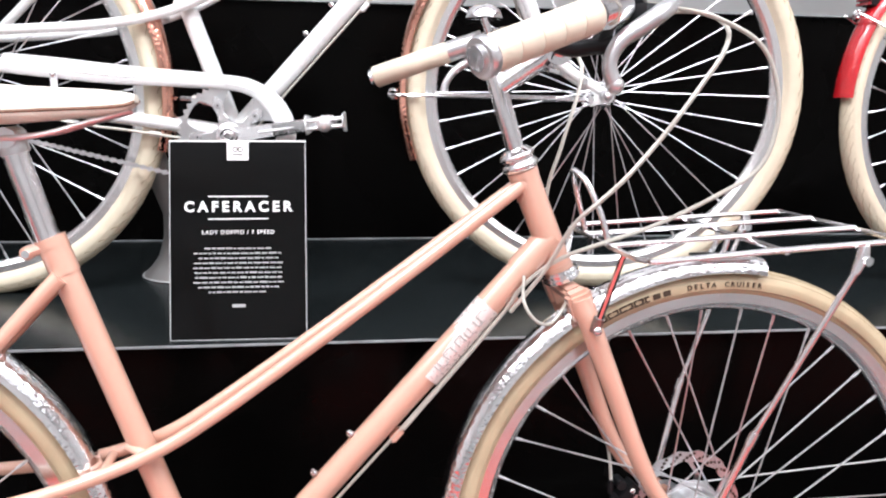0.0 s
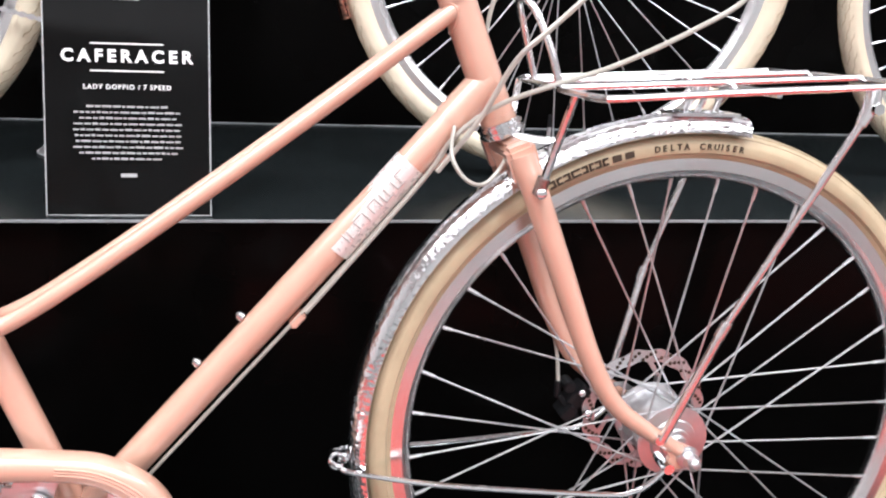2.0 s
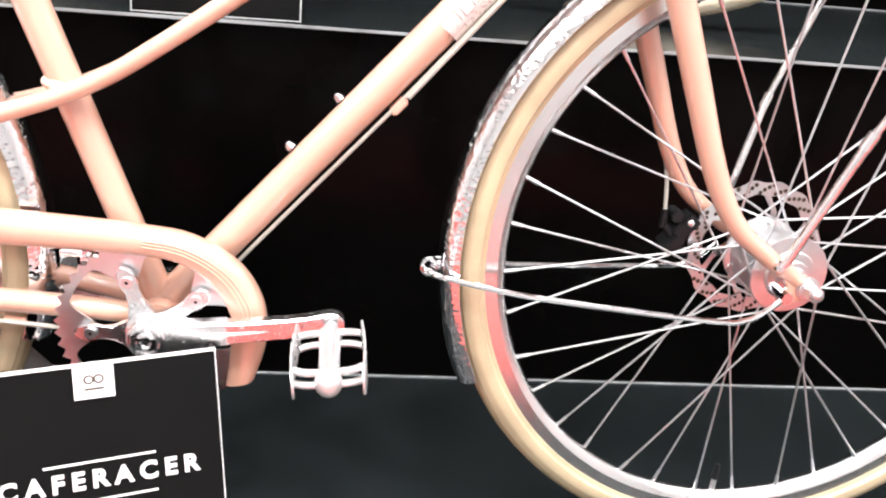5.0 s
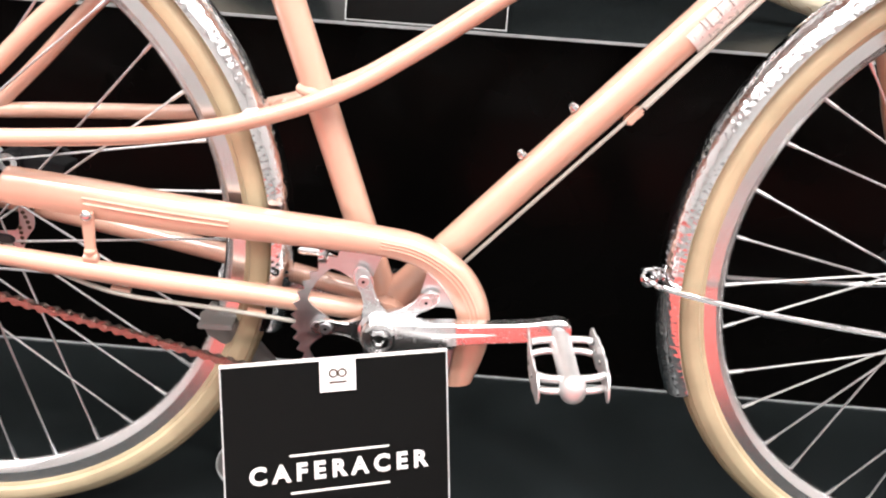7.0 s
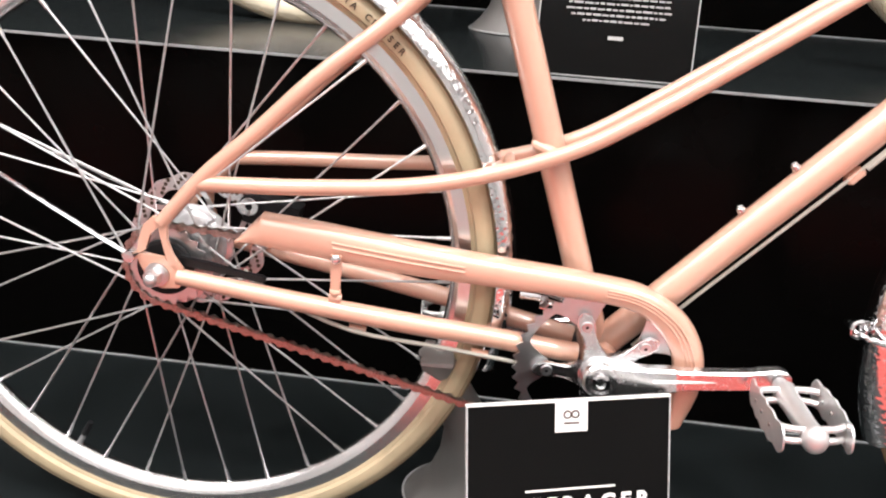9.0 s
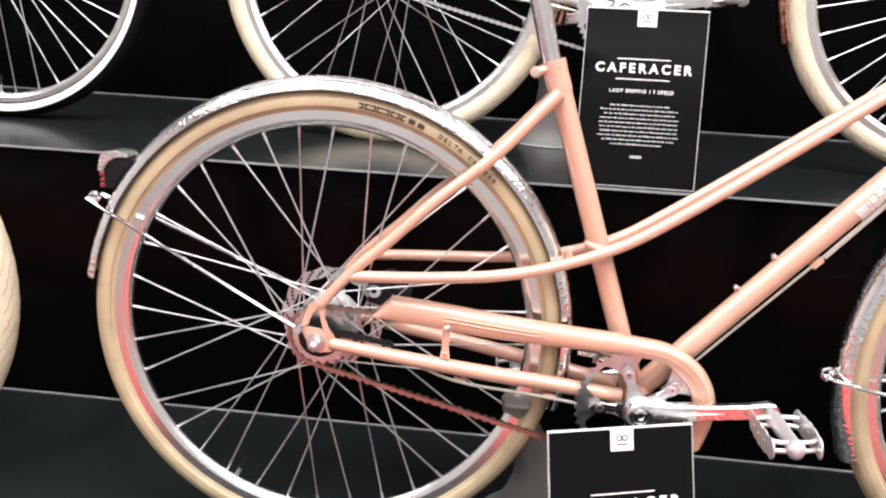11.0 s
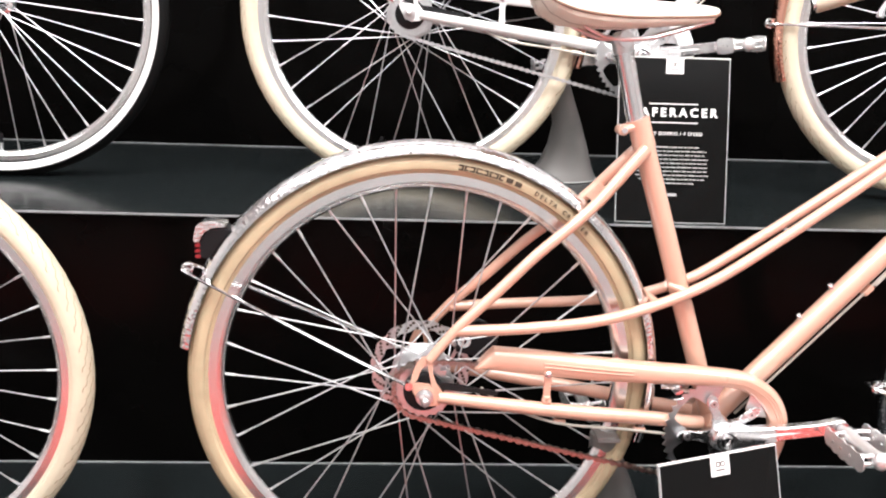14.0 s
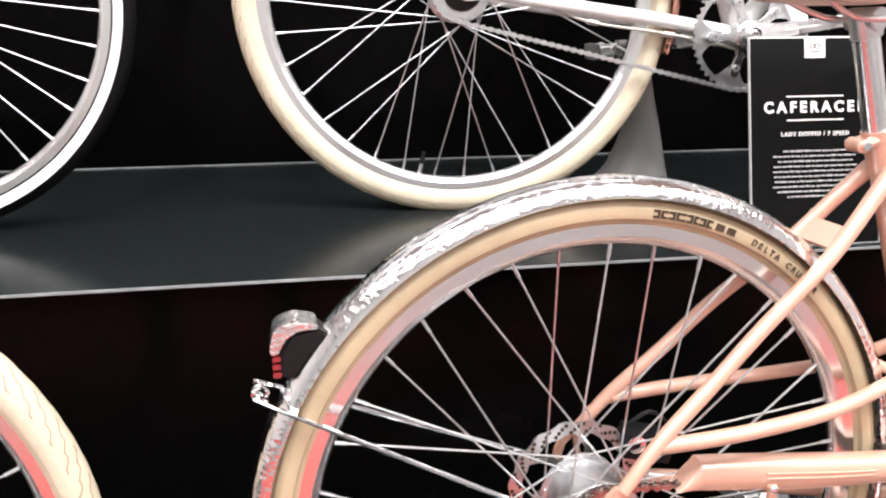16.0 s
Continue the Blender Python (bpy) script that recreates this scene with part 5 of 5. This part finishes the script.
def sign(m, lean):
    """A black card in a clear holder that leans back; the origin is the middle of its foot."""
    w, h = 0.2065, 0.3075
    root = thing("price_sign", m, "black model card with white lettering in clear acrylic holder", "sign", "model signs")
    tip = Matrix.Rotation(radians(-lean), 4, "X")
    g = Geo()
    g.box((-w / 2, 0.0, 0.0), (w / 2, 0.0035, h))
    card = part("card", g, SIGN_BLACK, root, at=tip, flat=True)
    # Light caught in the acrylic edges is put into their colour, whitest on top.
    g = Geo()
    e = 0.0013
    for lo, hi in (((-w / 2 - e, -0.0008, -e), (w / 2 + e, 0.0042, 0)),
                   ((-w / 2 - e, -0.0008, 0), (-w / 2, 0.0042, h)), ((w / 2, -0.0008, 0), (w / 2 + e, 0.0042, h))):
        g.box(lo, hi)
    part("holder_edge", g, EDGE, root, "polished acrylic edge", at=tip, flat=True)
    g = Geo().box((-w / 2 - e, -0.0010, h), (w / 2 + e, 0.0046, h + 0.0022))
    part("top_edge", g, SIGN_WHITE, root, "top edge of the holder, white for the light it catches", at=tip, flat=True)
    g = Geo()
    g.box((-w / 2 + 0.012, 0.006, 0.0), (w / 2 - 0.012, 0.060, 0.002))
    part("foot", g, EDGE, root, "clear acrylic foot", flat=True)
    up = Matrix.Rotation(math.pi / 2, 4, "X")

    def put(name, me, z, x=0.0, mat=SIGN_WHITE, label=""):
        return part(name, me, mat, card, label, at=Matrix.Translation((x, -0.0006, z)) @ up)

    put("title", letters("CAFERACER", 0.0222, SIGN_WHITE, 0.0008, 1.50), h * 0.668, label="white bold title lettering")
    put("subtitle", letters("LADY DOPPIO / 7 SPEED", 0.0084, SIGN_WHITE, 0.0002, 1.24), h * 0.540, label="small white subtitle lettering")
    g = Geo()
    for z in (h * 0.722, h * 0.608):
        g.box((-0.046, -0.0009, z - 0.0009), (0.046, -0.0002, z + 0.0009))
    part("rule", g, SIGN_WHITE, card, "white rules above and below the title", flat=True)
    # body copy, too small to read: word-long bars
    g = Geo()
    rng = random.Random(5)
    widths = (0.104, 0.136, 0.122, 0.136, 0.138, 0.134, 0.132, 0.138, 0.124, 0.092)
    for i, wide in enumerate(widths):
        z = h * (0.458 - 0.0245 * i)
        x = -wide / 2
        while x < wide / 2 - 0.004:
            n = min(rng.uniform(0.0035, 0.0125), wide / 2 - x)
            tall = rng.choice((0.0010, 0.0010, 0.0015))
            g.box((x, -0.0009, z - 0.0010), (x + n, -0.0002, z + tall))
            x += n + 0.0019
    g.box((-0.010, -0.0009, h * 0.168 - 0.0024), (0.010, -0.0002, h * 0.168 + 0.0024))
    part("body_copy", g, GREY_INK, card, "rows of tiny grey print", flat=True)["kind"] = "stuff"
    g = Geo()
    g.box((-0.0165, -0.0014, h - 0.029), (0.0165, -0.0004, h + 0.0006))
    tab = part("logo_tab", g, SIGN_WHITE, root, "small white tab at the top edge", at=tip, flat=True)
    g = Geo()
    for s in (-1, 1):
        g.tube([(s * 0.0040 + 0.0036 * math.cos(q), -0.0015, h - 0.012 + 0.0034 * math.sin(q)) for q in np.linspace(0, 2 * math.pi, 20)[:-1]], 0.0009, 6, closed=True)
    g.box((-0.008, -0.0017, h - 0.0215), (0.008, -0.0013, h - 0.0195))
    part("mark", g, INK, tab, "two small rings", at=Matrix.Identity(4))
    return root


sign(pose(0.4788, 0.3336, 0.5197, 0, -0.5, -3.7), 15.5)
sign(pose(0.4563, -0.2044, -0.0015, 0, 0.6, 16.26), 20.4)
